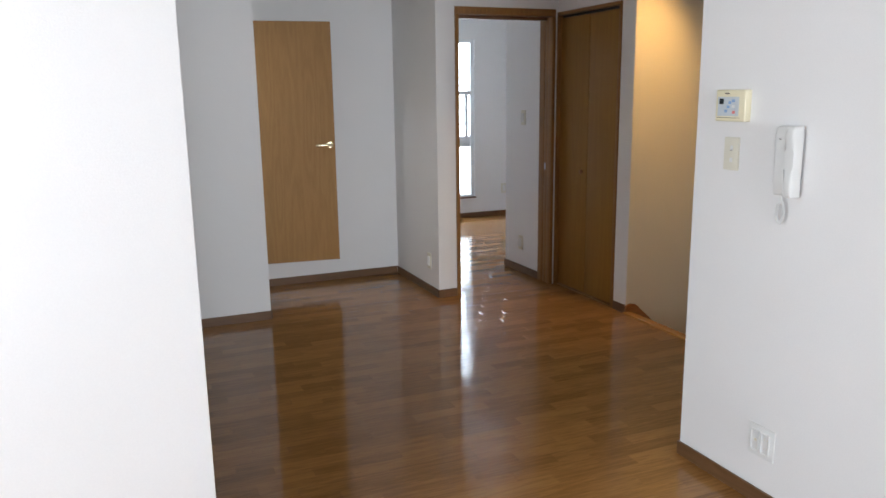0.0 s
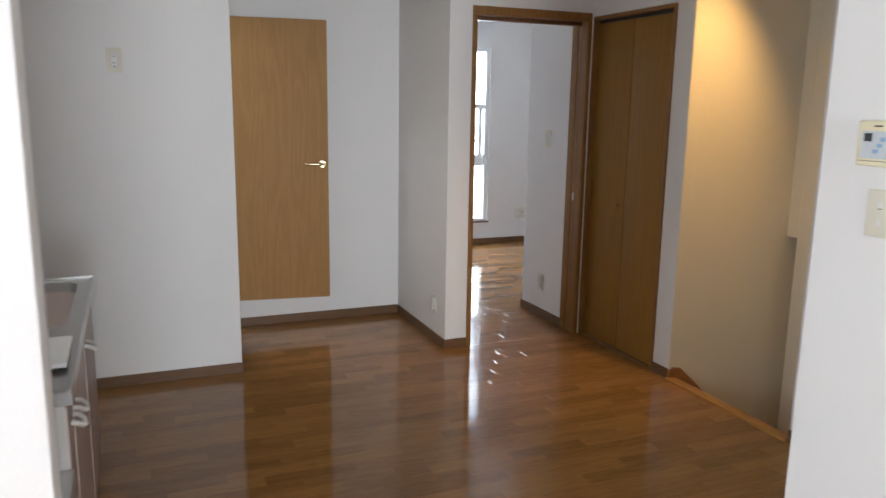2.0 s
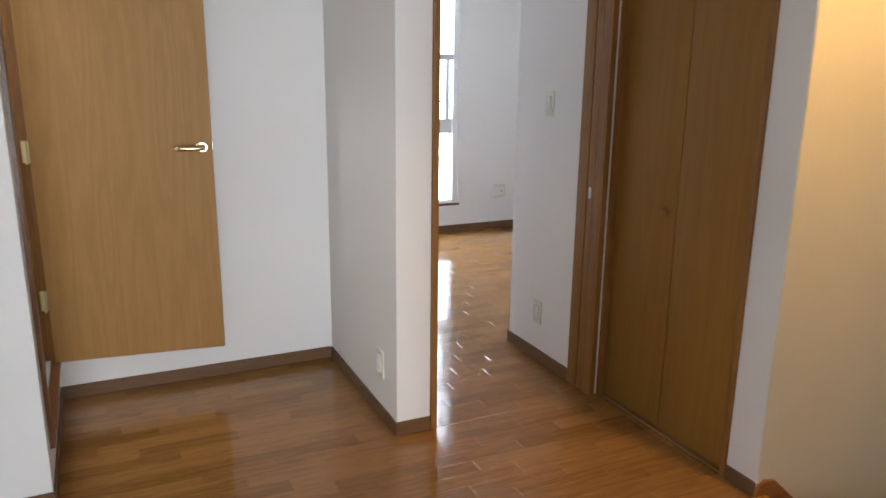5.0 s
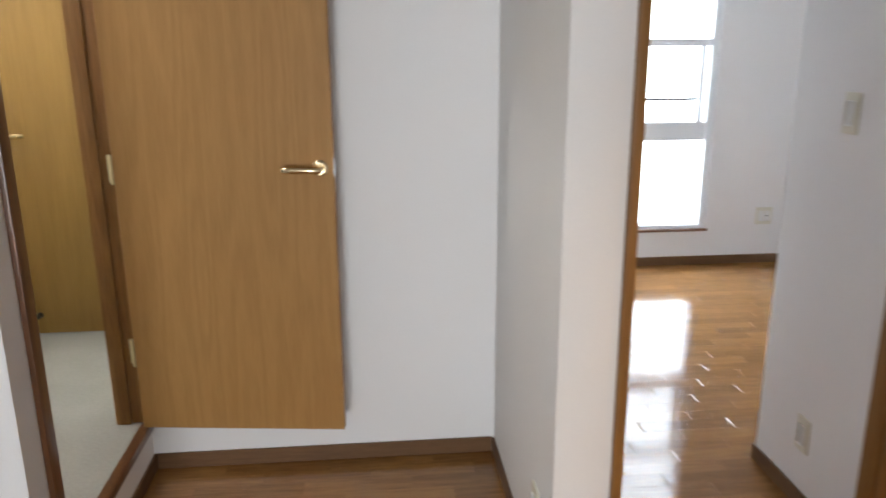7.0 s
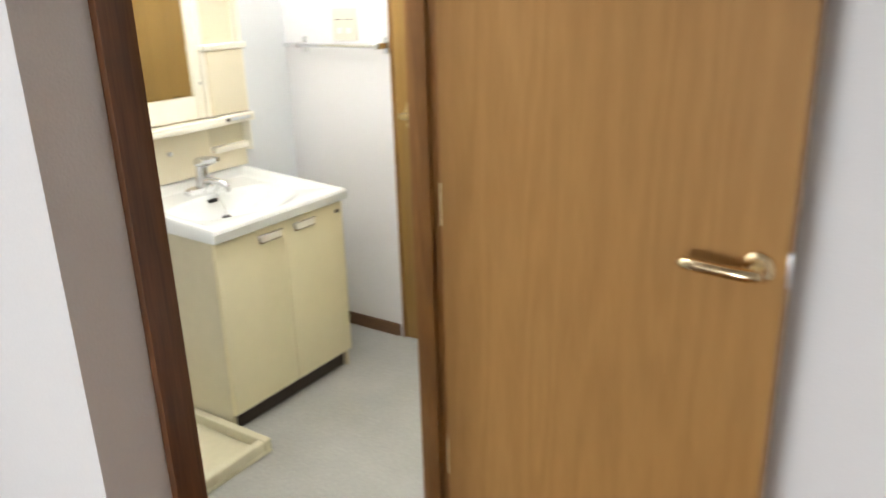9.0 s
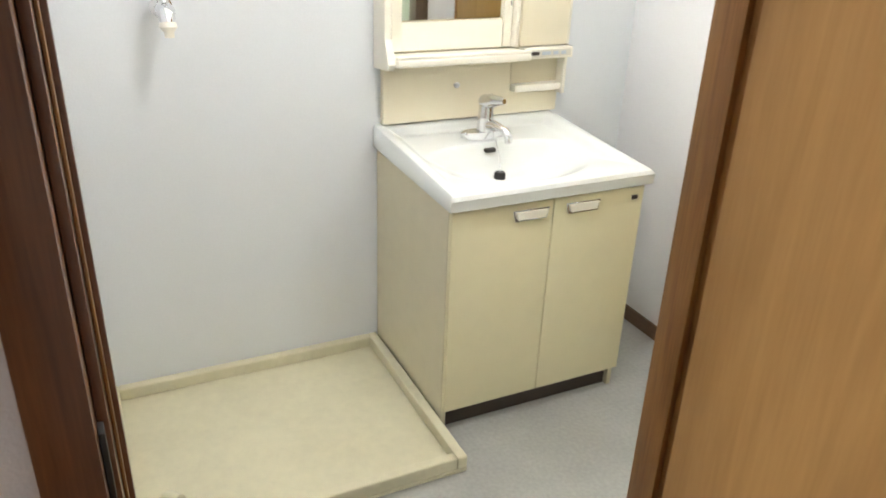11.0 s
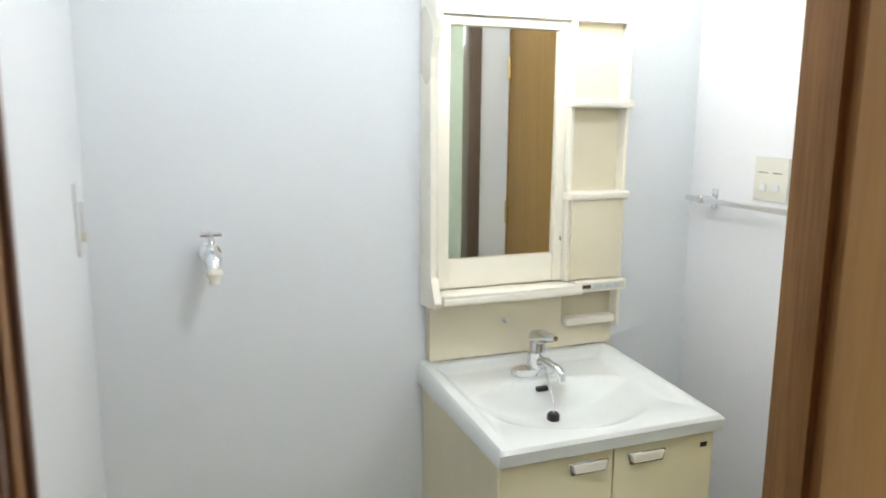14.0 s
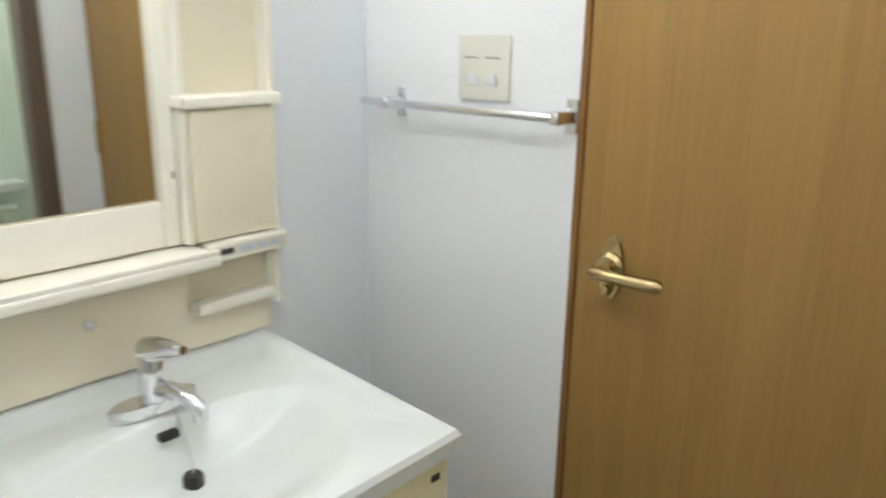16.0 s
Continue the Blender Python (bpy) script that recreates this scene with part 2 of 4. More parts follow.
def ball(bm, c, r, sx=1, sy=1, sz=1, n=14):
    bmesh.ops.create_uvsphere(bm, u_segments=n, v_segments=n // 2 + 2, radius=r, matrix=Matrix.Translation(c) @ Matrix.Diagonal((sx, sy, sz, 1)))
    return bm


def prism(pts, axis, a, b):
    """A flat outline pushed out along an axis from a to b."""
    bm = bmesh.new()
    put = {"x": lambda p, s: (s, p[0], p[1]), "y": lambda p, s: (p[0], s, p[1]), "z": lambda p, s: (p[0], p[1], s)}[axis]
    lo, hi = [bm.verts.new(put(p, a)) for p in pts], [bm.verts.new(put(p, b)) for p in pts]
    bm.faces.new(lo)
    bm.faces.new(hi[::-1])
    for i in range(len(pts)):
        j = (i + 1) % len(pts)
        bm.faces.new((lo[i], hi[i], hi[j], lo[j]))
    return bm


BASES = {}


def mesh_object(name, bm, mat, base=(0, 0, 0), smooth=True):
    bmesh.ops.recalc_face_normals(bm, faces=bm.faces[:])
    bmesh.ops.translate(bm, verts=bm.verts[:], vec=-Vector(base))
    data = bpy.data.meshes.new(name)
    bm.to_mesh(data)
    bm.free()
    data.materials.append(mat)
    if smooth:
        data.set_sharp_from_angle(angle=radians(40))
    ob = new(name, data)
    return ob


def structure(name, bm, mat, label):
    return tagged(mesh_object(name, bm, mat), label, name.split("_")[0], kind="structure")


def thing(name, x, y, z, label, category, group="", rz=0.0, kind=""):
    ob = new(name)
    ob.matrix_world = pose(x, y, z, 0, 0, rz)
    ob.empty_display_size = 0.05
    BASES[ob.name] = (0, 0, 0) if rz else (x, y, z)
    return tagged(ob, label, category, group, kind)


def part(name, bm, mat, parent, label=""):
    """One mesh under a thing or a part, built in the world's coordinates (or the thing's own, where it is turned)."""
    base = BASES[parent.name]
    ob = mesh_object(name, bm, mat, base)
    ob.parent = parent
    BASES[ob.name] = base
    if label:
        ob["label"] = label
    return ob


# ---------------------------------------------------------------- plan
XR, XI, XK, XL = 1.0, -0.045, -2.55, -4.6          # right wall, intercom wall, kitchen wall, living room's far side
YA, YP, YI, YS = 0.0, -0.912, -3.64, -3.76         # alcove back, front of panel wall and column, intercom corner, stub wall
YL, YB, XB = -15.0, 2.35, 3.6                       # living window wall, bedroom window wall, bedroom side
H, WF = 2.45, 0.2                                  # ceiling height, washroom floor
XW, YT, YW = -2.645, 0.902, -0.805                   # washroom: vanity wall, toilet wall, opposite wall
XO = -1.255                                        # wall with the washroom opening
BH = 0.06

# ---------------------------------------------------------------- structure
structure("floor", boxes((XL, XR, YL, -0.75, -0.12, -0.004), (0.1, XB, -0.75, YB, -0.12, -0.004), (XO, 0.1, -0.9, YA, -0.12, -0.004)), GAP, "dark underlay of the strip wood floor")
structure("washroom_floor", boxes((XW - 0.1, XO - 0.02, YW - 0.05, YT + 0.05, -0.1, WF)), VINYL, "grey mottled vinyl floor of the washroom")
structure("ceiling_living", boxes((XL - 0.1, XR + 0.1, YL - 0.1, -0.75, H, H + 0.1)), CEILING, "white papered ceiling")
structure("ceiling_alcove", boxes((XO - 0.02, 0.15, -0.75, 0.1, H, H + 0.1)), CEILING, "white papered ceiling of the alcove")
structure("ceiling_bedroom", boxes((0.15, XB + 0.1, -0.75, YB + 0.1, H, H + 0.1)), CEILING, "white papered bedroom ceiling")
structure("ceiling_washroom", boxes((XW - 0.1, XO - 0.02, -0.75, 1.0, H, H + 0.1)), CEILING, "white papered washroom ceiling")
structure("ceiling_beam", rbox(XK, 0.0, -1.55, YP - 0.002, 2.205, H, 0.003), WALL, "white papered beam under the ceiling")
structure("ceiling_stairwell", boxes((XR + 0.1, 2.3, -2.75, -1.8, 2.5, 2.6)), CEILING, "white stairwell ceiling")

structure("wall_panel", boxes((XK - 0.1, XO, YP, YW, 0, H)), WALL, "white papered wall beside the alcove")
# wall with the washroom opening: riser under the sill, piers, header
OY0, OY1, OZ = -0.775, -0.006, 2.075
structure("wall_washroom_door", boxes(
    (XO - 0.1, XO - 0.0005, YW, OY0, 0, H), (XO - 0.1, XO, OY0, OY1, OZ, H), (XO - 0.1, XO, OY0, OY1, 0, WF - 0.03),
    (XO - 0.1, XO, OY1, YA + 0.1, 0, H)), WALL, "white papered wall with the washroom opening")
structure("wall_alcove_back", boxes((XO, 0.13, YA, YA + 0.1, 0, H)), WALL, "white papered back wall of the alcove")
structure("wall_column", rounded(boxes((0.0, 0.148, YP, YA, 0, H)), 0.004, 2), WALL, "white papered wall end beside the bedroom door")
structure("wall_bedroom_left", boxes((0.048, 0.148, YA + 0.1, YB, 0, H)), WALL, "white papered bedroom wall")
structure("wall_above_bedroom_door", boxes((0.148, 0.972, YP, YP + 0.165, 2.105, H), (0.972, 1.0, YP, YP + 0.165, 0, H)), WALL, "white papered wall round the bedroom door")
structure("wall_closet", boxes(
    (XR, XR + 0.1, -0.905, -0.747, 0, H), (XR, XR + 0.1, -1.705, -0.905, 2.085, H), (XR, XR + 0.1, -1.845, -1.705, 0, H)), WALL, "white papered wall round the closet")
structure("wall_closet_back", boxes((XR + 0.6, XR + 0.7, -1.745, -0.16, 0, H), (XR + 0.1, XR + 0.6, -1.74, -1.71, 0, H)), WALL, "white wall behind the closet")
structure("wall_bedroom_right", boxes((0.957, 1.0, YP + 0.166, -0.16, 0, H), (1.0, XB, -0.26, -0.16, 0, H)), WALL, "white papered bedroom wall with a switch and outlet")
structure("wall_bedroom_side", boxes((XB, XB + 0.1, -0.26, YB + 0.1, 0, H)), WALL, "white papered bedroom side wall")
structure("wall_stair_right", boxes((XR, XR + 0.1, YI, -2.715, 0, H), (XR, XR + 0.1, -2.715, -1.845, 2.46, 2.6)), WALL, "white papered wall beside the stairs")
structure("wall_intercom", boxes((XI, XR + 0.1, YI - 0.1, YI, 0, H), (XI, XI + 0.1, YL, YI - 0.1, 0, H)), WALL, "white papered wall with the door phone")
structure("wall_stub", rounded(boxes((XL, -1.934, YS, YS + 0.12, 0, H)), 0.004, 2), WALL, "white papered wall end beside the kitchen")
# opening left here for the added kitchen window
structure("wall_kitchen", boxes((XK - 0.1, XK, YS + 0.12, -2.9, 0, H), (XK - 0.1, XK, -2.0, YP, 0, H), (XK - 0.1, XK, -2.9, -2.0, 0, 1.23), (XK - 0.1, XK, -2.9, -2.0, 1.93, H)), WALL, "white papered kitchen wall")
structure("wall_living_left", boxes((XL - 0.1, XL, YL, -5.85, 0, H), (XL - 0.1, XL, -4.05, YS + 0.12, 0, H), (XL - 0.1, XL, -5.85, -4.05, 0, 0.9), (XL - 0.1, XL, -5.85, -4.05, 2.0, H)), WALL, "white papered living room wall")
structure("wall_living_window", boxes((XL - 0.1, -3.75, YL - 0.1, YL, 0, H), (-0.35, XI + 0.1, YL - 0.1, YL, 0, H), (-3.75, -0.35, YL - 0.1, YL, 2.15, H), (-3.75, -0.35, YL - 0.1, YL, -0.1, 0.05)), WALL, "white papered wall with the balcony window")
# bedroom window wall
BX0, BX1, BZ0, BZ1 = 1.15, 1.855, 0.25, 2.12
structure("wall_bedroom_window", boxes((0.048, BX0, YB, YB + 0.12, 0, H), (BX1, XB + 0.1, YB, YB + 0.12, 0, H), (BX0, BX1, YB, YB + 0.12, 0, BZ0), (BX0, BX1, YB, YB + 0.12, BZ1, H)), WALL, "bluish white papered wall with a tall window")
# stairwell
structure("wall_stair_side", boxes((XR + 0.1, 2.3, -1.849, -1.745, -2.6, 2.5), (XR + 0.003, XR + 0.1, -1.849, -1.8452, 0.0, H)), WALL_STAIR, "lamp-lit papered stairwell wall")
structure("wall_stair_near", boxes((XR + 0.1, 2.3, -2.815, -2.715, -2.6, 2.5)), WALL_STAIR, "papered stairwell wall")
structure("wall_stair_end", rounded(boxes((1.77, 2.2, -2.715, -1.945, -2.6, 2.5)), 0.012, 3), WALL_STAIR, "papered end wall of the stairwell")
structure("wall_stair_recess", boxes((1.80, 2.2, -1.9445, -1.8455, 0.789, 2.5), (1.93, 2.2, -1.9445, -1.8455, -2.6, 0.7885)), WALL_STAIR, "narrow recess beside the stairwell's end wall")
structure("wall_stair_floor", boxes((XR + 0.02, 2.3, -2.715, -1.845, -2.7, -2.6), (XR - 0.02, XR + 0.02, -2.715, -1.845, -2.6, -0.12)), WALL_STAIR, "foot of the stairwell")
# washroom
structure("wall_vanity", boxes((XW - 0.1, XW, YW, YT + 0.1, 0, H)), WALL_WASH, "pale bluish papered wall behind the washbasin")
structure("wall_toilet", boxes((XW, -2.119, YT, YT + 0.1, 0, H), (-1.3165, XO - 0.055, YT, YT + 0.1, 0, H), (-2.119, -1.3165, YT, YT + 0.1, 2.09, H)), WALL, "white papered wall with the toilet door")
structure("wall_washroom_left", boxes((XW, XO - 0.1, YW, YW + 0.012, WF, H)), WALL_WASH, "pale papered wall beside the washing machine pan")
structure("wall_bath_door", boxes((XO - 0.055, XO, YA + 0.1, 0.16, 0, H), (XO - 0.055, XO, 0.76, YT, 0, H), (XO - 0.055, XO, 0.16, 0.76, 2.05, H)), WALL_WASH, "white papered wall with the bath door opening")
structure("wall_bath", boxes((XO, 0.0, 1.3, 1.4, 0, H), (-0.03, 0.048, YA + 0.1, 1.3, 0, H), (XO, -0.03, YA + 0.1, YA + 0.13, 0, H)), BATH, "pale green bathroom wall panels")
structure("ceiling_bath", boxes((XO, 0.0, 0.13, 1.3, 2.2, 2.3)), CEILING, "white bathroom ceiling panel")
structure("bath_floor", boxes((XO, -0.03, 0.13, 1.3, 0, WF - 0.05)), PAN, "beige bathroom floor")


# ---------------------------------------------------------------- baseboards and casings
def baseboard(rows, label="brown wooden baseboard"):
    tagged(mesh_object("baseboard", rounded(boxes(*rows), 0.002, 1), BASE), label, "baseboard", kind="structure")


T = 0.009
baseboard([(XK, XO, YP - T, YP, 0, BH)])
baseboard([(XO + 0.0005, XO + T, YP, YA, 0, BH)])
baseboard([(XO + T, -T, YA - T, YA, 0, BH)])
baseboard([(-T, 0, YP - T, YA - T, 0, BH)])
baseboard([(0.0005, 0.147, YP - T, YP, 0, BH)])
baseboard([(0.957 - T, 0.957, YP + 0.17, -0.16 + T, 0, BH)], "dark brown wooden baseboard")
baseboard([(0.957, XB, -0.16, -0.16 + T, 0, BH)])
baseboard([(0.148, XB, YB - T, YB, 0, BH)], "dark brown baseboard under the bedroom window")
baseboard([(XR - T, XR, -1.845, -1.708, 0, BH)])
baseboard([(XR - T, XR, YI, -2.717, 0, BH)])
baseboard([(XI, XR - T, YI, YI + T, 0, BH)])
baseboard([(XI - T, XI, YL, YI + T, 0, BH)])
baseboard([(XL, -1.934, YS - T, YS, 0, BH)])
baseboard([(-1.934, -1.934 + T, YS - T, YS + 0.12 + T, 0, BH)])
baseboard([(XW, -2.13, YT - T, YT, WF, WF + 0.055)], "dark brown baseboard on the grey vinyl floor")


def casing(name, rows, mat, label, width=0.003):
    t = thing(name, rows[0][1][0], rows[0][1][2], max(0, rows[0][1][4]), label, "door frame", kind="structure")
    for n, r in rows:
        part(n, rbox(*r, width), mat, t)
    return t


bed = casing("door_frame_bedroom", [
    ("post", (0.1485, 0.175, YP - 0.012, YP + 0.175, 0, 2.053)),
    ("post", (0.945, 0.9715, YP - 0.012, YP + 0.05, 0, 2.053)),
    ("lintel", (0.1485, 0.9715, YP - 0.012, YP + 0.175, 2.0535, 2.1045)),
    ("post", (0.9475, 0.9715, YP + 0.054, YP + 0.10, 0, 2.053)),
    ("post", (0.945, 0.9715, YP + 0.104, YP + 0.175, 0, 2.053)),
], TRIM, "brown wooden frame of the bedroom sliding door")
part("latch", rbox(0.943, 0.9474, YP + 0.068, YP + 0.086, 0.91, 0.96, 0.002), STEEL, bed, "small steel latch plate")
part("track", rbox(0.176, 0.94, YP + 0.06, YP + 0.10, 2.03, 2.053, 0.002), TRIM_DARK, bed, "dark sliding door track")

wash = casing("door_frame_washroom", [
    ("post", (XO - 0.104, XO + 0.014, -0.815, -0.764, WF, OZ)),
    ("post", (XO - 0.105, XO - 0.03, -0.7635, -0.7535, WF, OZ - 0.03)),
    ("back_bead", (XO - 0.105, XO - 0.088, -0.753, -0.744, WF, OZ - 0.03)),
], TRIM_DARK, "dark brown wooden frame of the washroom opening")
part("post", rbox(XO - 0.104, XO + 0.014, OY1 - 0.022, -0.001, WF, OZ, 0.003), TRIM, wash, "brown hinge-side post")
# lighter wood here stands for light caught on the stop's front edge
part("stop", rbox(XO - 0.0875, XO - 0.055, -0.753, -0.7495, WF, OZ - 0.03, 0.002), TRIM, wash, "brown door stop strip, coloured lighter for the light it catches")
part("stop", rbox(XO - 0.105, XO - 0.053, OY1 - 0.034, OY1 - 0.0225, WF, OZ, 0.002), TRIM, wash)
part("lintel", rbox(XO - 0.104, XO + 0.014, -0.815, -0.001, OZ + 0.0005, OZ + 0.035, 0.003), TRIM, wash)
part("sill", rbox(XO - 0.11, XO + 0.016, -0.8145, -0.001, WF - 0.03, WF - 0.0005, 0.003), TRIM_DARK, wash, "dark brown raised sill")
part("strike_plate", rbox(XO - 0.024, XO - 0.004, -0.7638, -0.758, 1.02, 1.10, 0.001), BLACK, wash, "dark strike plate")


def lever(parent, cx, cy, cz, nx, ny, dx, dy, metal, plate=True, reach=0.10):
    """A lever handle: rose, neck and grip. n: out of the door; d: along the grip."""
    h = part("handle", tube(bmesh.new(), [(cx, cy, cz), (cx + nx * 0.006, cy + ny * 0.006, cz), (cx + nx * 0.012, cy + ny * 0.012, cz)], [0.026, 0.026, 0.02], 20), metal, parent, "champagne metal lever handle")
    p = Vector((cx, cy, cz))
    n, d = Vector((nx, ny, 0)), Vector((dx, dy, 0))
    part("neck", tube(bmesh.new(), [p + n * 0.01, p + n * 0.045], 0.009, 12), metal, h)
    part("grip", tube(bmesh.new(), [p + n * 0.045 - d * 0.012, p + n * 0.05, p + n * 0.052 + d * 0.03, p + n * 0.05 + d * (reach - 0.02), p + n * 0.047 + d * reach, p + n * 0.045 + d * (reach + 0.008)], [0.008, 0.0115, 0.0105, 0.0115, 0.0115, 0.006], 14), metal, h)
    return h


# open washroom door leaf
LW = 0.709
leaf = thing("washroom_door", XO - 0.002, -0.076, WF + 0.005, "open light oak veneer door leaf standing before the wall", "door", rz=-7.0, kind="structure")
part("panel", rounded(boxes((0.0, LW, 0.0, 0.034, 0.0, 1.845)), 0.002, 1), LEAF, leaf)
lever(leaf, LW - 0.042, 0.0, 0.917, 0, -1, -1, 0, NICKEL, reach=0.105)
part("latch", rbox(LW - 0.001, LW + 0.002, 0.008, 0.026, 0.885, 0.945, 0.0008), STEEL, leaf, "dull steel latch plate")
for hz in (0.43, 1.068, 1.78):
    hg = part("hinge", rbox(XO - 0.0315, XO + 0.008, -0.0315, -0.0285, hz, hz + 0.09, 0.0012), PALE_BRASS, wash, "pale brass hinge")
    part("pin", tube(bmesh.new(), [(XO - 0.014, -0.052, hz - 0.003), (XO - 0.014, -0.052, hz + 0.093)], 0.005, 12), PALE_BRASS, hg)
    part("knuckle_plate", rbox(XO - 0.016, XO - 0.0125, -0.052, -0.0305, hz, hz + 0.09, 0.0008), PALE_BRASS, hg)

# closet with folding doors
clo = casing("door_frame_closet", [
    ("post", (XR - 0.01, XR + 0.1, -0.929, -0.9055, 0, 2.06)),
    ("post", (XR - 0.01, XR + 0.1, -1.7045, -1.68, 0, 2.06)),
    ("lintel", (XR - 0.01, XR + 0.1, -1.7045, -0.9055, 2.0605, 2.0845)),
    ("sill", (XR + 0.005, XR + 0.1, -1.68, -0.93, -0.003, 0.006)),
], TRIM, "brown wooden closet frame")
fold = thing("closet_door", XR + 0.02, -1.3, 0.02, "closed brown wooden folding closet door", "door", kind="structure")
for a, b in ((-1.677, -1.3065), (-1.3025, -0.932)):
    part("panel", rbox(XR + 0.018, XR + 0.045, a, b, 0.014, 2.04, 0.002), CLOSET, fold)
part("track", boxes((XR + 0.03, XR + 0.06, -1.68, -0.93, 2.043, 2.06)), BLACK, fold, "dark top track")
knob = part("knob", tube(bmesh.new(), [(XR + 0.018, -1.255, 0.925), (XR + 0.008, -1.255, 0.925)], 0.007, 12), BRASS, fold, "small round wooden knob")
part("cap", ball(bmesh.new(), (XR + 0.001, -1.255, 0.925), 0.016, 0.7, 1, 1, 18), STRING, knob)

# toilet door
tdf = casing("door_frame_toilet", [
    ("post", (-2.1185, -2.106, YT - 0.006, YT + 0.1, WF, 2.075)),
    ("post", (-1.3295, -1.317, YT - 0.006, YT + 0.1, WF, 2.075)),
    ("lintel", (-2.1185, -1.317, YT - 0.006, YT + 0.1, 2.0755, 2.0895)),
], TRIM, "thin brown toilet door frame")
td = thing("toilet_door", -1.75, YT + 0.02, WF + 0.005, "closed yellowish oak veneer toilet door", "door", kind="structure")
part("panel", rbox(-2.104, -1.3315, YT - 0.002, YT + 0.032, WF + 0.006, 2.072, 0.002), TOILET_DOOR, td)
es = part("escutcheon", rounded(prism([(-2.034 + 0.021 * math.cos(a), 1.124 + 0.058 * math.sin(a)) for a in (2 * math.pi * k / 28 for k in range(28))], "y", YT - 0.010, YT - 0.002), 0.003, 2), BRONZE, td, "oval antique brass lock plate")
lever(td, -2.034, YT - 0.009, 1.127, 0, -1, 1, 0, BRONZE, reach=0.108)
part("lock_turn", rbox(-2.040, -2.028, YT - 0.026, YT - 0.010, 1.080, 1.096, 0.003), BRONZE, es)
st = part("door_stop", tube(bmesh.new(), [(-1.985, YT - 0.002, 0.295), (-1.985, YT - 0.03, 0.295)], [0.014, 0.011], 14), BLACK, td, "black rubber door stop")
for hz in (0.42, 1.12, 1.77):
    hg = part("hinge", rbox(-1.344, -1.316, YT - 0.012, YT - 0.0065, hz, hz + 0.095, 0.001), BRASS, td, "brass hinge")
    part("pin", tube(bmesh.new(), [(-1.331, YT - 0.012, hz - 0.004), (-1.331, YT - 0.012, hz + 0.099)], 0.006, 10), BRASS, hg)

# bath opening frame
casing("door_frame_bath", [
    ("post", (XO - 0.066, XO + 0.01, 0.70, 0.7595, WF - 0.05, 2.0)),
    ("post", (XO - 0.066, XO + 0.01, 0.1605, 0.20, WF - 0.05, 2.0)),
    ("lintel", (XO - 0.066, XO + 0.01, 0.1605, 0.7595, 2.0005, 2.0495)),
], BATH_FRAME, "grey-brown frame of the bathroom opening")
tap2 = thing("bath_tap", -0.03, 0.95, 0.72, "chrome bath mixer tap on the pale green wall", "tap")
part("body", tube(bmesh.new(), [(-0.09, 0.86, 0.72), (-0.09, 1.04, 0.72)], 0.02, 14), CHROME, tap2)
part("spout", tube(bmesh.new(), [(-0.09, 0.95, 0.72), (-0.15, 0.94, 0.71), (-0.2, 0.93, 0.67)], 0.012, 12), CHROME, tap2)
for y in (0.88, 1.02):
    part("inlet", tube(bmesh.new(), [(-0.03, y, 0.72), (-0.09, y, 0.72)], 0.013, 12), CHROME, tap2)
bl = thing("bath_ceiling_lamp", -0.7, 0.7, 2.14, "round bathroom ceiling lamp", "lamp")
part("shade", tube(bmesh.new(), [(-0.7, 0.7, 2.199), (-0.7, 0.7, 2.17), (-0.7, 0.7, 2.13)], [0.1, 0.1, 0.06], 24), glow("bath_shade", (1.0, 0.98, 0.93), 3.0), bl)
soap = thing("soap_tray", -0.03, 1.0, 0.8, "white plastic tray on the bathroom wall", "tray")
part("tray", rbox(-0.14, -0.03, 0.92, 1.08, 0.80, 0.84, 0.008, 3), WHITE, soap)

# bedroom window
win = thing("window_bedroom", 1.5, YB + 0.06, BZ0, "tall bright aluminium window over a low wall", "window", kind="structure")
part("window_frame", rounded(boxes((BX0, BX0 + 0.04, YB + 0.02, YB + 0.11, BZ0, BZ1), (BX1 - 0.045, BX1, YB + 0.02, YB + 0.11, BZ0, BZ1), (BX0 + 0.04, BX1 - 0.045, YB + 0.02, YB + 0.11, BZ0, BZ0 + 0.03), (BX0 + 0.04, BX1 - 0.045, YB + 0.02, YB + 0.11, BZ1 - 0.04, BZ1)), 0.002, 1), ALU, win)
part("transom", rbox(BX0 + 0.04, BX1 - 0.045, YB + 0.03, YB + 0.10, 1.48, 1.525, 0.002), ALU, win)
part("sash_rail", rbox(BX0 + 0.04, BX1 - 0.045, YB + 0.045, YB + 0.075, 0.862, 0.985, 0.003), ALU, win)
part("sash_stile", rbox(BX1 - 0.105, BX1 - 0.072, YB + 0.045, YB + 0.075, 0.985, 1.48, 0.003), ALU, win)
pane = part("pane", boxes((BX0 + 0.04, BX1 - 0.045, YB + 0.08, YB + 0.084, BZ0 + 0.03, BZ1 - 0.04)), GLASS, win, "clear window glass")
pane.visible_shadow = False
part("window_sill", rbox(BX0 - 0.01, BX1 + 0.012, YB - 0.012, YB + 0.02, BZ0 - 0.012, BZ0 + 0.004, 0.003), TRIM_DARK, win, "dark narrow window sill")
part("guard_bar", tube(bmesh.new(), [(BX0, YB + 0.15, 1.13), (BX1 + 0.02, YB + 0.15, 1.13)], 0.009, 10), BLACK, win, "dark guard rail outside the glass")
lw = thing("window_living", -2.05, YL - 0.05, 0.05, "wide aluminium balcony window", "window", kind="structure")
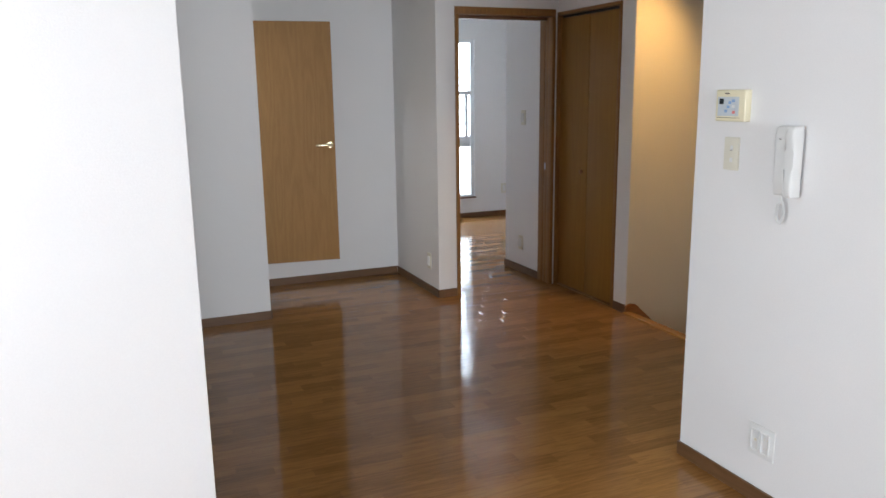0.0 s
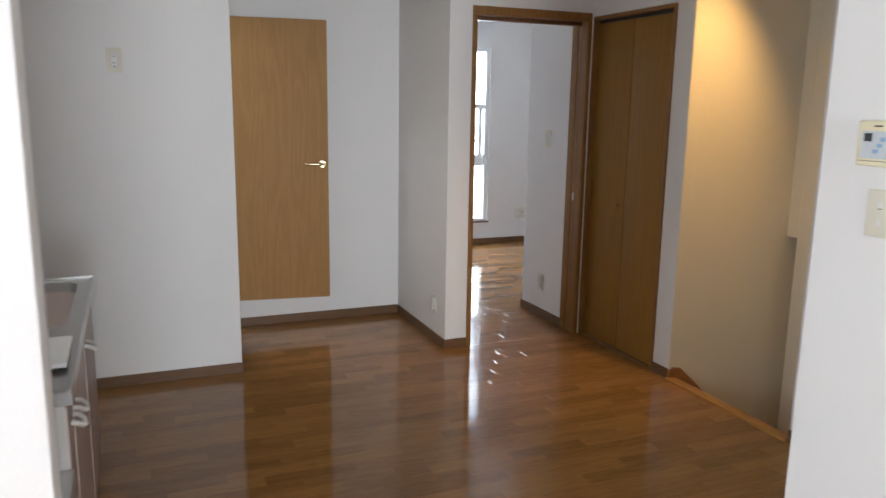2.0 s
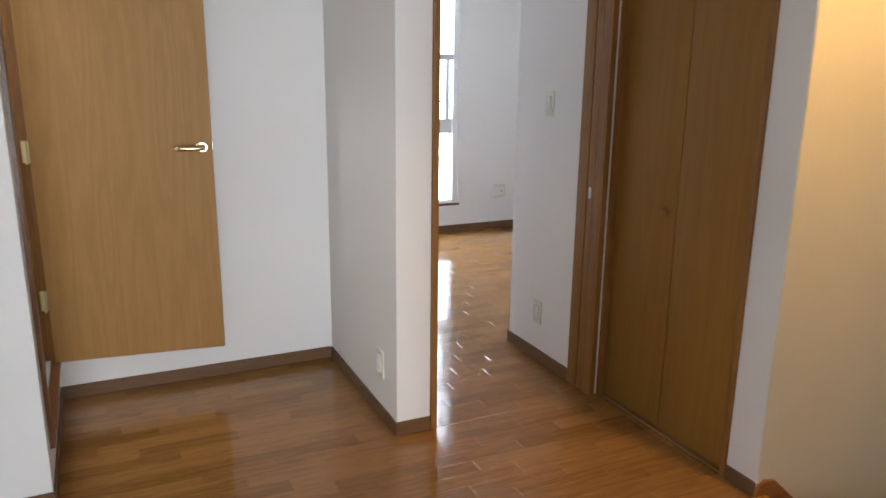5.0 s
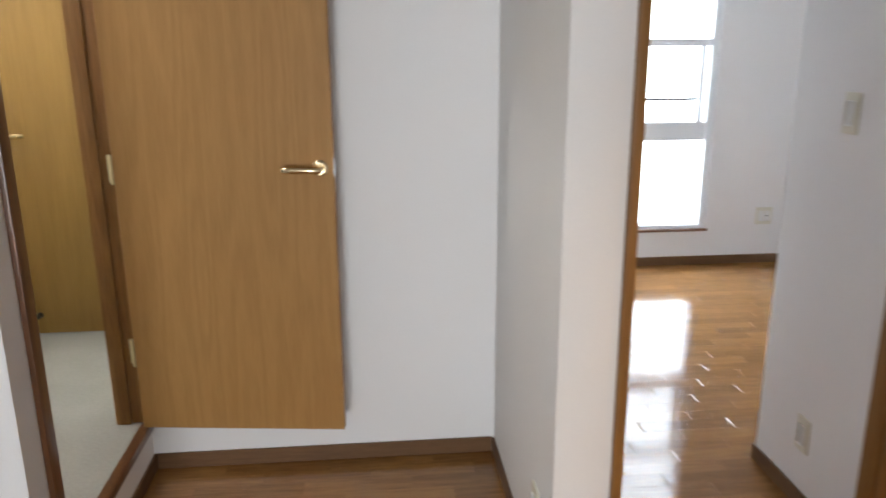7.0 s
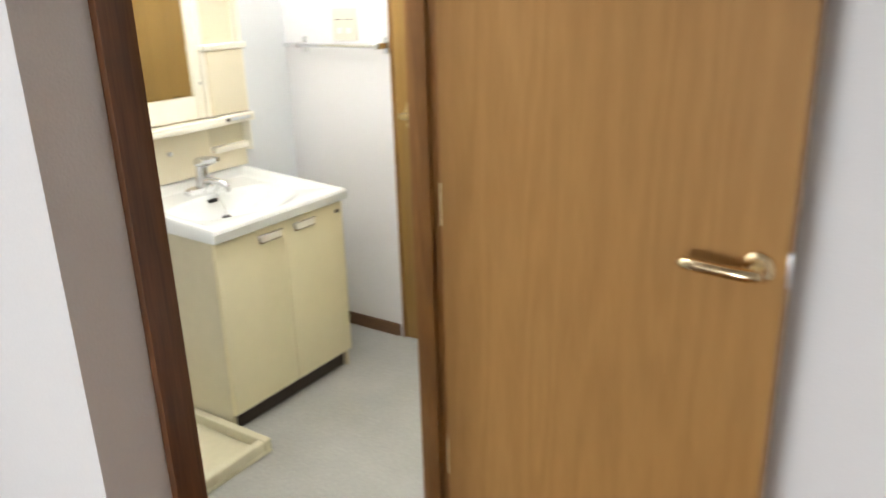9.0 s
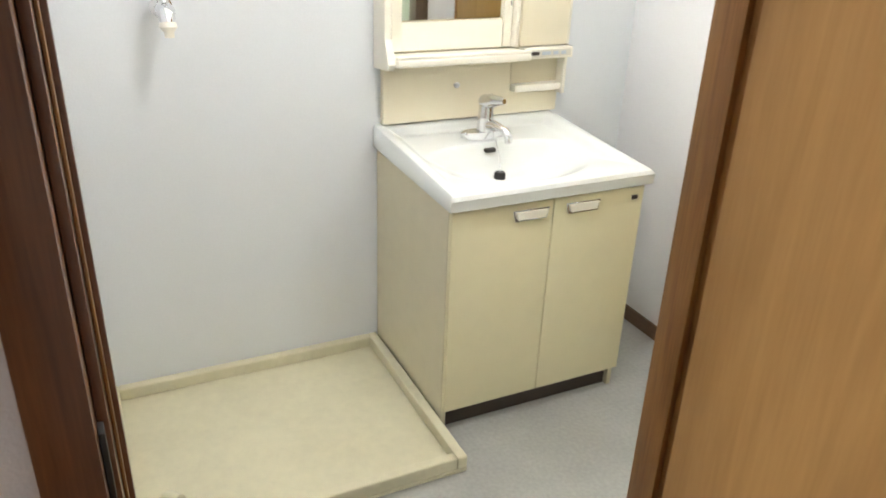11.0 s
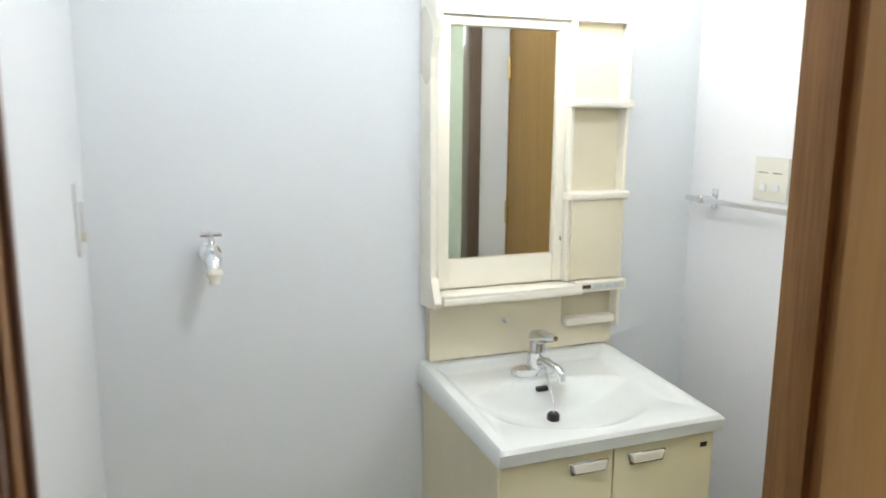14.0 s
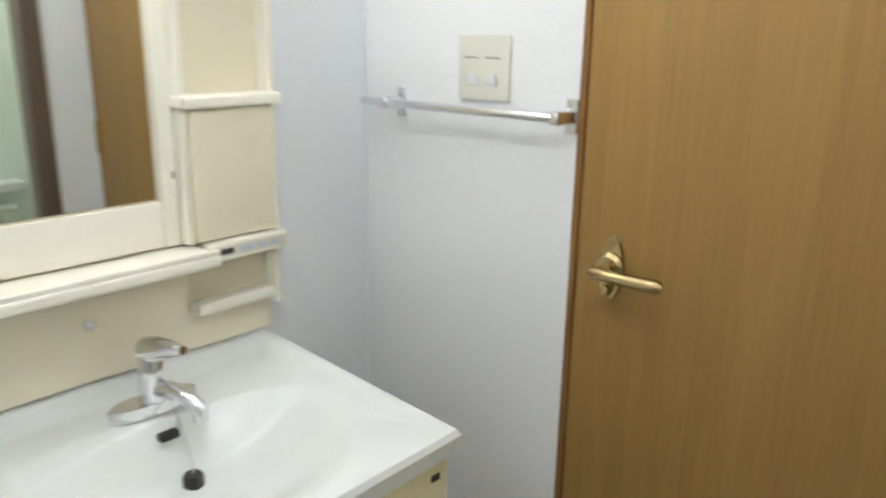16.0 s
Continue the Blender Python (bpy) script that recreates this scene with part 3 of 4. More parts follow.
for r4 in ((-3.75, -3.7, 0.05, 2.15), (-0.4, -0.35, 0.05, 2.15), (-3.7, -0.4, 2.1, 2.15), (-3.7, -0.4, 0.05, 0.1), (-2.08, -2.02, 0.1, 2.1)):
    part("window_frame", boxes((r4[0], r4[1], YL - 0.09, YL - 0.01, r4[2], r4[3])), ALU, lw)

# side window out of view, added where its light was wanted
sw = thing("window_side_fill", XL - 0.05, -4.95, 0.9, "unseen aluminium side window, added to light the phone wall and floor", "window", kind="structure")
for r4 in ((-5.85, -5.8, 0.9, 2.0), (-4.1, -4.05, 0.9, 2.0), (-5.8, -4.1, 1.95, 2.0), (-5.8, -4.1, 0.9, 0.95), (-4.98, -4.92, 0.95, 1.95)):
    part("window_frame", boxes((XL - 0.09, XL - 0.01, *r4)), ALU, sw)

# unseen kitchen window, added only to carry the fill light
kw = thing("window_kitchen_fill", XK - 0.05, -2.45, 1.23, "small unseen aluminium window added to brighten the kitchen side", "window", kind="structure")
for r4 in ((-2.9, -2.86, 1.23, 1.93), (-2.04, -2.0, 1.23, 1.93), (-2.86, -2.04, 1.89, 1.93), (-2.86, -2.04, 1.23, 1.27), (-2.47, -2.43, 1.27, 1.89)):
    part("window_frame", boxes((XK - 0.09, XK - 0.01, *r4)), ALU, kw)

# ground outside
structure("ground", boxes((-60, 60, -70, YL - 0.3, -3.2, -3.0), (-60, 60, YB + 0.3, 70, -3.2, -3.0)), surface("asphalt", (0.06, 0.06, 0.06), 0.9, bump=0.3), "grey ground outside")

# ---------------------------------------------------------------- stairs
stairs = thing("staircase", XR + 0.1, -2.28, -2.5, "wooden staircase leading down from the floor edge", "stairs", kind="structure")
part("nosing", rbox(XR - 0.022, XR + 0.04, -2.714, -1.846, -0.03, 0.012, 0.005, 3), NOSING, stairs, "orange varnished floor nosing")
for i in range(5):
    part("tread", rbox(XR + 0.04 + 0.22 * i, XR + 0.285 + 0.22 * i, -2.714, -1.846, -0.23 - 0.2 * i, -0.2 - 0.2 * i, 0.004), STRING, stairs)
    part("riser", boxes((XR + 0.022 + 0.22 * i, XR + 0.038 + 0.22 * i, -2.712, -1.848, -0.2 - 0.2 * i, -0.031 - 0.2 * i)), NOSING, stairs)
part("string_board", rounded(prism([(XR - 0.012, 0.0125), (XR + 0.0, 0.055), (XR + 0.03, 0.068), (XR + 0.075, 0.06), (XR + 0.2, -0.055), (XR + 1.1, -0.9), (XR + 1.1, -1.2), (XR + 0.045, -0.2), (XR + 0.045, 0.0125)], "y", -1.862, -1.8455), 0.003, 2), STRING, stairs, "rounded brown end of the stair string")
sl = thing("stair_downlight", 1.14, -2.42, 2.5, "round recessed warm downlight over the stairs", "lamp")
part("ring", tube(bmesh.new(), [(1.14, -2.42, 2.4995), (1.14, -2.42, 2.494)], [0.075, 0.07], 28), WHITE, sl)
part("diffuser", tube(bmesh.new(), [(1.14, -2.42, 2.4935), (1.14, -2.42, 2.490)], [0.055, 0.05], 28), glow("stair_diffuser", (1.0, 0.66, 0.3), 4.0), sl)


# ---------------------------------------------------------------- plates on the walls
def plate(name, x, y, z, axis, sign, w, h, label, category, marks, mat=None):
    """A wall plate w by h centred on a point of the wall, facing sign along axis; marks: (name, u, v, w, h, depth, material)."""
    t = thing(name, x, y, z, label, category)

    def slab(u, v, ww, hh, d0, d1, r=0.001):
        if axis == "x":
            a, b = sorted((x + sign * d0, x + sign * d1))
            return rbox(a, b, y + u - ww / 2, y + u + ww / 2, z + v - hh / 2, z + v + hh / 2, r)
        a, b = sorted((y + sign * d0, y + sign * d1))
        return rbox(x + u - ww / 2, x + u + ww / 2, a, b, z + v - hh / 2, z + v + hh / 2, r)

    p = part("cover", slab(0, 0, w, h, 0, 0.007, 0.003), mat or PLATE, t)
    for n, u, v, ww, hh, d, m in marks:
        part(n, slab(u, v, ww, hh, 0.0072 if d > 0 else 0.0066, 0.0072 + max(d, 0.0004), min(ww, hh) * 0.2), m, p)
    return t


SOCK = lambda u, v: [("slot", u - 0.006, v, 0.002, 0.008, 0, BLACK), ("slot", u + 0.006, v, 0.002, 0.009, 0, BLACK)]
ROCK = lambda u, v: [("rocker", u, v, 0.02, 0.02, 0.004, WHITE)]
INS = lambda u: [("insert", u, 0, 0.034, 0.072, 0.0012, WHITE)]
plate("wall_outlet", -1.825, YP, 1.72, "y", -1, 0.07, 0.12, "cream double wall outlet high on the white wall", "outlet", INS(0) + [("slot", 0.0, 0.018, 0.016, 0.003, 0.0016, BLACK), ("slot", 0.0, -0.014, 0.016, 0.003, 0.0016, BLACK), ("slot", 0.0, -0.03, 0.012, 0.003, 0.0016, BLACK)])
plate("wall_outlet", 0.0, -0.735, 0.25, "x", -1, 0.07, 0.12, "cream wall outlet low on the alcove wall", "outlet", INS(0) + SOCK(0, 0.015) + SOCK(0, -0.015))
plate("wall_outlet", 0.957, -0.44, 0.255, "x", -1, 0.07, 0.12, "cream wall outlet above the bedroom baseboard", "outlet", INS(0) + SOCK(0, 0.015) + SOCK(0, -0.015))
plate("light_switch", 0.957, -0.47, 1.30, "x", -1, 0.07, 0.12, "cream light switch on the bedroom wall", "switch", INS(0))
plate("wall_outlet", 2.27, YB, 0.335, "y", -1, 0.118, 0.12, "cream double outlet on the window wall", "outlet", [("insert", 0.022, 0, 0.034, 0.072, 0.0012, WHITE), ("insert", -0.022, 0, 0.034, 0.072, 0.0012, WHITE), ("slot", 0.022, 0.0, 0.012, 0.012, 0.0016, BLACK)])
plate("light_switch", XR, -2.935, 1.30, "x", -1, 0.07, 0.12, "cream light switch beside the stairs", "switch", ROCK(0.006, 0.018) + ROCK(0.006, -0.018))
plate("light_switch", XI, -3.833, 1.278, "x", -1, 0.072, 0.12, "beige light switch with two white buttons", "switch", [("rocker", -0.004, 0.022, 0.012, 0.016, 0.004, WHITE), ("rocker", -0.004, -0.022, 0.012, 0.016, 0.004, WHITE)] + [("pilot", 0.0, 0.012, 0.01, 0.002, 0, BLACK)])
plate("wall_outlet", XI, -4.07, 0.245, "x", -1, 0.12, 0.12, "white double wall outlet above the baseboard", "outlet", [("insert", 0.024, 0, 0.034, 0.08, 0.0005, WHITE), ("insert", -0.024, 0, 0.034, 0.08, 0.0005, WHITE)] + [("slot", -0.024 + 0.006 * b, 0.018 * c, 0.0016, 0.007, 0.0008, CREAM_SHADED) for b in (-1, 1) for c in (-1, 1)] + [("jack", 0.024, 0.0, 0.008, 0.009, 0.0008, CREAM_SHADED)], WHITE)
plate("light_switch", -2.324, YT, 1.446, "y", -1, 0.118, 0.118, "ivory double switch and outlet plate on the wall", "switch", [("name_strip", -0.028, 0.018, 0.034, 0.002, 0.0004, DARK), ("name_strip", 0.022, 0.018, 0.034, 0.002, 0.0004, DARK), ("rocker", -0.024, -0.022, 0.022, 0.02, 0.005, WHITE), ("rocker", 0.022, -0.022, 0.022, 0.02, 0.005, WHITE)])
plate("wall_socket", -2.42, YW + 0.012, 1.40, "y", 1, 0.07, 0.145, "white washing machine outlet plate with earth clip", "outlet", INS(0) + [("clip", 0.012, -0.035, 0.012, 0.02, 0.012, PLATE)], WHITE)

# heater remote
rc = thing("heater_remote", XI, -3.838, 1.45, "yellowed plastic heater remote with coloured keys", "control panel")
body_ = part("case", rbox(XI - 0.03, XI, -3.91, -3.766, 1.395, 1.507, 0.005, 3), YELLOWED, rc)
part("face", rbox(XI - 0.0312, XI - 0.0298, -3.880, -3.778, 1.414, 1.482, 0.0004, 1), PANEL_GREY, body_, "grey film key panel")
part("display", rbox(XI - 0.0325, XI - 0.0313, -3.808, -3.786, 1.456, 1.476, 0.0004, 1), LCD, body_, "small dark display")
for yy, zz, mm in ((-3.838, 1.462, BLUE), (-3.83, 1.447, BLUE), (-3.82, 1.432, BLUE), (-3.855, 1.468, BLUE), (-3.858, 1.428, RED), (-3.855, 1.448, WHITE)):
    part("key", rbox(XI - 0.0328, XI - 0.0313, yy - 0.007, yy + 0.007, zz - 0.005, zz + 0.005, 0.0005, 1), mm, body_)
part("name_bar", rbox(XI - 0.0305, XI - 0.0298, -3.832, -3.81, 1.492, 1.496, 0.0002, 1), DARK, body_)
part("lid_line", rbox(XI - 0.0305, XI - 0.0298, -3.885, -3.775, 1.4075, 1.409, 0.0002, 1), DARK, body_)

# door phone
ph = thing("door_phone", XI, -4.11, 1.27, "white door phone with handset and coiled cord", "intercom")
part("base", rounded(prism([(XI, 1.155), (XI - 0.040, 1.157), (XI - 0.046, 1.20), (XI - 0.042, 1.30), (XI - 0.048, 1.36), (XI - 0.040, 1.387), (XI, 1.390)], "y", -4.118, -4.066), 0.011, 4), WHITE, ph)
part("handset", rounded(prism([(XI - 0.010, 1.152), (XI - 0.054, 1.154), (XI - 0.061, 1.19), (XI - 0.055, 1.25), (XI - 0.056, 1.31), (XI - 0.064, 1.36), (XI - 0.056, 1.388), (XI - 0.010, 1.391)], "y", -4.158, -4.121), 0.012, 4), WHITE, ph)
part("lamp_bead", rbox(XI - 0.0475, XI - 0.045, -4.096, -4.086, 1.343, 1.347, 0.001, 1), CHROME, ph, "tiny shiny call lamp")
part("cord_plug", tube(bmesh.new(), [(XI - 0.022, -4.088, 1.158), (XI - 0.022, -4.088, 1.132)], 0.004, 8), WHITE, ph)
cord = bmesh.new()
pts = []
for i in range(241):
    u = i / 240
    cy, cz = -4.088 + 0.015 * math.sin(2 * math.pi * u), 1.098 + 0.036 * math.cos(2 * math.pi * u)
    k = 2 * math.pi * 44 * u
    rad = Vector((0, math.sin(2 * math.pi * u), math.cos(2 * math.pi * u)))
    pts.append(Vector((XI - 0.022, cy, cz)) + 0.004 * (math.cos(k) * rad + math.sin(k) * Vector((1, 0, 0))))
part("coiled_cord", tube(cord, pts, 0.0019, 5), WHITE, ph, "white coiled cord loop")

# ---------------------------------------------------------------- kitchen
KX, KY0, KY1, KZ = -1.957, -3.2, -1.91, 0.83


def bow_handle(parent, y, z):
    x = KX
    pts = [(x, y - 0.03, z + 0.02), (x + 0.016, y - 0.03, z + 0.016), (x + 0.028, y - 0.022, z + 0.006), (x + 0.032, y, z), (x + 0.028, y + 0.022, z + 0.006), (x + 0.016, y + 0.03, z + 0.016), (x, y + 0.03, z + 0.02)]
    part("handle", tube(bmesh.new(), pts, 0.0065, 10), WHITE, parent, "white bow handle")


ku = thing("kitchen_sink_unit", -2.25, -2.55, 0, "kitchen sink unit with taupe doors and steel top", "kitchen unit")
part("body", boxes((XK + 0.002, KX - 0.02, KY0 + 0.012, KY1, 0.10, KZ - 0.036)), KITCHEN, ku)
part("end_panel", boxes((XK + 0.002, KX - 0.003, KY0, KY0 + 0.0115, 0.10, KZ - 0.036)), WHITE, ku, "pale end panel")
part("kick", boxes((XK + 0.002, KX - 0.07, KY0 + 0.005, KY1 - 0.005, 0.0, 0.10)), DARK, ku, "dark recessed kick board")
for a, b, hy in ((-2.46, KY1, -2.41), (-3.015, -2.46, -2.965), (KY0 + 0.012, -3.015, -3.07)):
    d = part("door", rbox(KX - 0.019, KX - 0.001, a + 0.004, b - 0.004, 0.115, KZ - 0.045, 0.002), KITCHEN, ku)
    part("edge_strip", boxes((KX - 0.0185, KX + 0.0005, a - 0.0035, a + 0.0035, 0.115, KZ - 0.045)), LILAC, d, "pale edge strip")
    bow_handle(d, hy, 0.69)
sx0, sx1, sy0, sy1 = XK + 0.09, KX - 0.035, -2.62, -1.965
for row in ((XK + 0.002, KX + 0.015, KY0, sy0), (XK + 0.002, KX + 0.015, sy1, KY1), (XK + 0.002, sx0, sy0, sy1), (sx1, KX + 0.015, sy0, sy1)):
    part("worktop", boxes((*row, KZ - 0.035, KZ)), STEEL, ku, "stainless steel worktop")
part("rim", rbox(XK + 0.002, KX + 0.015, KY1 - 0.014, KY1 + 0.002, KZ, KZ + 0.008, 0.002), STEEL, ku)
part("rim", rbox(KX + 0.003, KX + 0.015, KY0, KY1 - 0.0145, KZ, KZ + 0.005, 0.002), STEEL, ku)
part("splashback", boxes((XK + 0.002, XK + 0.02, KY0, KY1 - 0.0145, KZ, KZ + 0.04)), STEEL, ku)
bowl = bmesh.new()
rings = []
for inset, depth in ((0.0, 0.0), (0.004, 0.02), (0.012, 0.165), (0.03, 0.188), (0.06, 0.192)):
    ring = []
    for cx, cy, a0 in ((sx1, sy1, 0), (sx0, sy1, 90), (sx0, sy0, 180), (sx1, sy0, 270)):
        qx, qy = (1 if cx == sx1 else -1), (1 if cy == sy1 else -1)
        for k in range(6):
            a = radians(a0 + 18 * k)
            ring.append(bowl.verts.new((cx - qx * (0.07 + inset) + (0.07 if inset < 0.05 else 0.05) * math.cos(a), cy - qy * (0.07 + inset) + (0.07 if inset < 0.05 else 0.05) * math.sin(a), KZ - 0.001 - depth)))
    rings.append(ring)
for lo, hi in zip(rings, rings[1:]):
    for k in range(24):
        bowl.faces.new((lo[k], lo[(k + 1) % 24], hi[(k + 1) % 24], hi[k]))
bowl.faces.new(rings[-1])
part("sink_bowl", bowl, STEEL, ku, "deep steel sink bowl with rounded corners")
for cx, cy in ((sx1, sy1), (sx0, sy1), (sx0, sy0), (sx1, sy0)):
    qx, qy = (1 if cx == sx1 else -1), (1 if cy == sy1 else -1)
    arc = [(cx - qx * 0.07 + qx * 0.07 * math.cos(radians(90 * k / 6)), cy - qy * 0.07 + qy * 0.07 * math.sin(radians(90 * k / 6))) for k in range(7)]
    part("corner_web", prism([(cx, cy)] + arc, "z", KZ - 0.004, KZ - 0.0002), STEEL, ku)
bd = thing("drain_board", -2.2, -2.92, KZ, "white plastic board lying on the steel worktop", "board")
part("board", rbox(-2.40, KX - 0.004, -3.05, -2.80, KZ + 0.012, KZ + 0.026, 0.004), WHITE, bd)
for y in (-3.03, -2.83):
    part("foot", boxes((-2.38, KX - 0.03, y, y + 0.012, KZ, KZ + 0.012)), BLACK, bd)
gs = thing("stove_stand", -2.25, -3.42, 0, "low steel-topped stove stand with taupe doors", "kitchen unit")
part("body", boxes((XK + 0.002, KX - 0.02, YS + 0.125, KY0 - 0.003, 0.10, 0.60)), KITCHEN, gs)
part("top", rbox(XK + 0.002, KX + 0.01, YS + 0.125, KY0 - 0.003, 0.6005, 0.63, 0.003), STEEL, gs, "steel top")
part("kick", boxes((XK + 0.002, KX - 0.07, YS + 0.125, KY0 - 0.005, 0.0, 0.10)), DARK, gs)
for a, b, hy in ((YS + 0.127, -3.422, -3.46), (-3.418, KY0 - 0.004, -3.38)):
    d = part("door", rbox(KX - 0.019, KX - 0.001, a, b, 0.115, 0.59, 0.002), KITCHEN, gs)
    bow_handle(d, hy, 0.48)

# ---------------------------------------------------------------- washroom things
VY0, VY1, VX, VZ = 0.02, 0.606, -2.142, 0.913
van = thing("vanity_cabinet", -2.4, 0.33, WF, "cream two-door vanity cabinet with a white basin", "vanity")
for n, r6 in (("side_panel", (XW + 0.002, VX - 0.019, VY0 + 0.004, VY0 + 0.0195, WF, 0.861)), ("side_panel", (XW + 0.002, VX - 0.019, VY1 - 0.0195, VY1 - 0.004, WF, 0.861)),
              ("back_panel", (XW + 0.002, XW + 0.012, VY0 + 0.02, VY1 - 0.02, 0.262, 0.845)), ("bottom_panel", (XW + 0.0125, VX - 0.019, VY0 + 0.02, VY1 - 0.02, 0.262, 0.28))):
    part(n, rbox(*r6, 0.0015, 1), CREAM_SHADED, van, "cream panel with shade put into its colour")
part("kick", boxes((XW + 0.002, VX - 0.035, VY0 + 0.02, VY1 - 0.02, WF, 0.262)), DARK, van, "dark brown kick board")
ym = 0.314
for i, (a, b) in enumerate(((VY0 + 0.005, ym - 0.0015), (ym + 0.0015, VY1 - 0.005))):
    d = part("door", rbox(VX - 0.018, VX, a, b, 0.272, 0.854, 0.002), CREAM, van, "cream laminate door")
    hc = (0.246, 0.404)[i]
    hd = part("handle", rounded(prism([(hc - 0.054, 0.836), (hc + 0.054, 0.836), (hc + 0.047, 0.806), (hc - 0.047, 0.806)], "x", VX + 0.0005, VX + 0.005), 0.0015, 1), CHROME, d, "chrome-edged recessed pull")
    part("pull_face", rounded(prism([(hc - 0.047, 0.834), (hc + 0.047, 0.834), (hc + 0.041, 0.812), (hc - 0.041, 0.812)], "x", VX + 0.0052, VX + 0.012), 0.002, 1), IVORY, hd)
part("badge", rbox(VX, VX + 0.002, 0.562, 0.582, 0.818, 0.830, 0.0006, 1), DARK, van, "small dark maker's badge")


def basin_mesh():
    bm = bmesh.new()
    x0, x1, y0, y1, n = XW + 0.002, -2.122, 0.012, 0.614, 84
    dx, dy, bx0, bx1, by0, by1 = -2.412, 0.308, -2.487, -2.155, 0.07, 0.545
    grid = []
    for i in range(n + 1):
        row = []
        for j in range(n + 1):
            x, y = x0 + (x1 - x0) * i / n, y0 + (y1 - y0) * j / n
            e = math.hypot((x - dx) / (dx - bx0 if x < dx else bx1 - dx), (y - dy) / (dy - by0 if y < dy else by1 - dy))
            z = 0.936 - 0.035 * i / n
            deck = min((x - x0 - 0.016) / 0.045, (y - y0 - 0.022) / 0.05, (y1 - 0.022 - y) / 0.05, (x1 - 0.03 - x) / 0.16)
            deck = max(0.0, min(1.0, deck))
            z -= 0.022 * deck * deck * (3 - 2 * deck)
            if e < 1.0:
                z -= 0.080 * (1 - e ** 2.2) ** 1.3
            edge = min(x1 - x, y - y0, y1 - y)
            if edge < 0.012:
                k = 1 - edge / 0.012
                z -= 0.010 * (1 - math.sqrt(max(0, 1 - k * k)))
            back = (x - x0)
            if back < 0.012:
                z += 0.004
            row.append(bm.verts.new((x, y, z)))
        grid.append(row)
    for i in range(n):
        for j in range(n):
            bm.faces.new((grid[i][j], grid[i + 1][j], grid[i + 1][j + 1], grid[i][j + 1]))
    rim = [grid[i][0] for i in range(n + 1)] + [grid[n][j] for j in range(1, n + 1)] + [grid[i][n] for i in range(n - 1, -1, -1)]
    low = []
    for v in rim:
        f = (v.co.x - x0) / (x1 - x0)
        low.append(bm.verts.new((v.co.x - 0.004 * (f > 0.97), v.co.y, 0.876 - 0.014 * min(1, f * 1.05))))
    for a in range(len(rim) - 1):
        bm.faces.new((rim[a], low[a], low[a + 1], rim[a + 1]))
    return bm


bas = part("basin", basin_mesh(), PORCELAIN, van, "white porcelain basin with an oval bowl")
part("overflow", rbox(-2.475, -2.458, 0.286, 0.318, 0.880, 0.892, 0.003), BLACK, bas, "dark overflow slot")
part("drain", tube(bmesh.new(), [(-2.412, 0.308, 0.812), (-2.412, 0.308, 0.832), (-2.412, 0.308, 0.838)], [0.0165, 0.0165, 0.013], 20), BLACK, bas, "black rubber drain plug")
chain = bmesh.new()
for i in range(40):
    u = i / 39
    p = Vector((-2.50, 0.325, 0.935)).lerp(Vector((-2.412, 0.308, 0.834)), u) + Vector((0.02 * math.sin(math.pi * u), 0, -0.01 * math.sin(math.pi * u)))
    ball(chain, p, 0.0022, n=6)
part("chain", chain, CHROME, bas, "thin chrome ball chain")

FZ = 0.908
fa = thing("faucet", -2.525, 0.314, FZ, "chrome single-lever washbasin faucet", "faucet")
part("base", rounded(prism([(-2.525 + 0.026 * math.cos(a), 0.311 + 0.075 * math.sin(a)) for a in (2 * math.pi * k / 28 for k in range(28))], "z", FZ, FZ + 0.02), 0.006, 3), CHROME, fa)
part("body", tube(bmesh.new(), [(-2.525, 0.314, FZ + 0.018), (-2.525, 0.314, FZ + 0.058), (-2.523, 0.314, FZ + 0.091), (-2.521, 0.314, FZ + 0.101)], [0.026, 0.022, 0.021, 0.014], 20), CHROME, fa)
part("spout", tube(bmesh.new(), [(-2.525, 0.314, FZ + 0.035), (-2.485, 0.321, FZ + 0.044), (-2.437, 0.331, FZ + 0.036), (-2.422, 0.334, FZ + 0.026), (-2.42, 0.334, FZ + 0.008)], [0.016, 0.014, 0.013, 0.013, 0.011], 16), CHROME, fa)
part("lever", tube(bmesh.new(), [(-2.535, 0.311, FZ + 0.103), (-2.505, 0.316, FZ + 0.109), (-2.465, 0.322, FZ + 0.119), (-2.443, 0.325, FZ + 0.122)], [0.019, 0.021, 0.013, 0.007], 14), CHROME, fa)

# mirror cabinet over the basin
MX = -2.618
mc = thing("mirror_cabinet", XW, 0.33, 0.93, "ivory plastic mirror cabinet with side shelves and lamp", "mirror cabinet")
part("back_panel", rounded(boxes((XW + 0.001, MX - 0.004, 0.0345, 0.6190, 0.94, 1.98)), 0.003, 1), IVORY2, mc, "beige back panel")
part("mirror", boxes((MX - 0.003, MX, 0.0860, 0.3980, 1.229, 1.834)), MIRROR, mc, "rectangular mirror")
part("side_panel", rounded(prism([(XW + 0.001, 1.10), (-2.535, 1.112), (-2.525, 1.13), (-2.560, 1.19), (-2.570, 1.75), (-2.530, 1.84), (-2.530, 1.985), (XW + 0.001, 1.985)], "y", 0.014, 0.034), 0.004, 2), IVORY, mc)
part("lower_shelf", rbox(XW + 0.02, -2.520, 0.0345, 0.4520, 1.120, 1.142, 0.007, 3), IVORY, mc)
part("front_lip", rbox(-2.532, -2.522, 0.0355, 0.4520, 1.1385, 1.150, 0.004, 3), IVORY, mc)
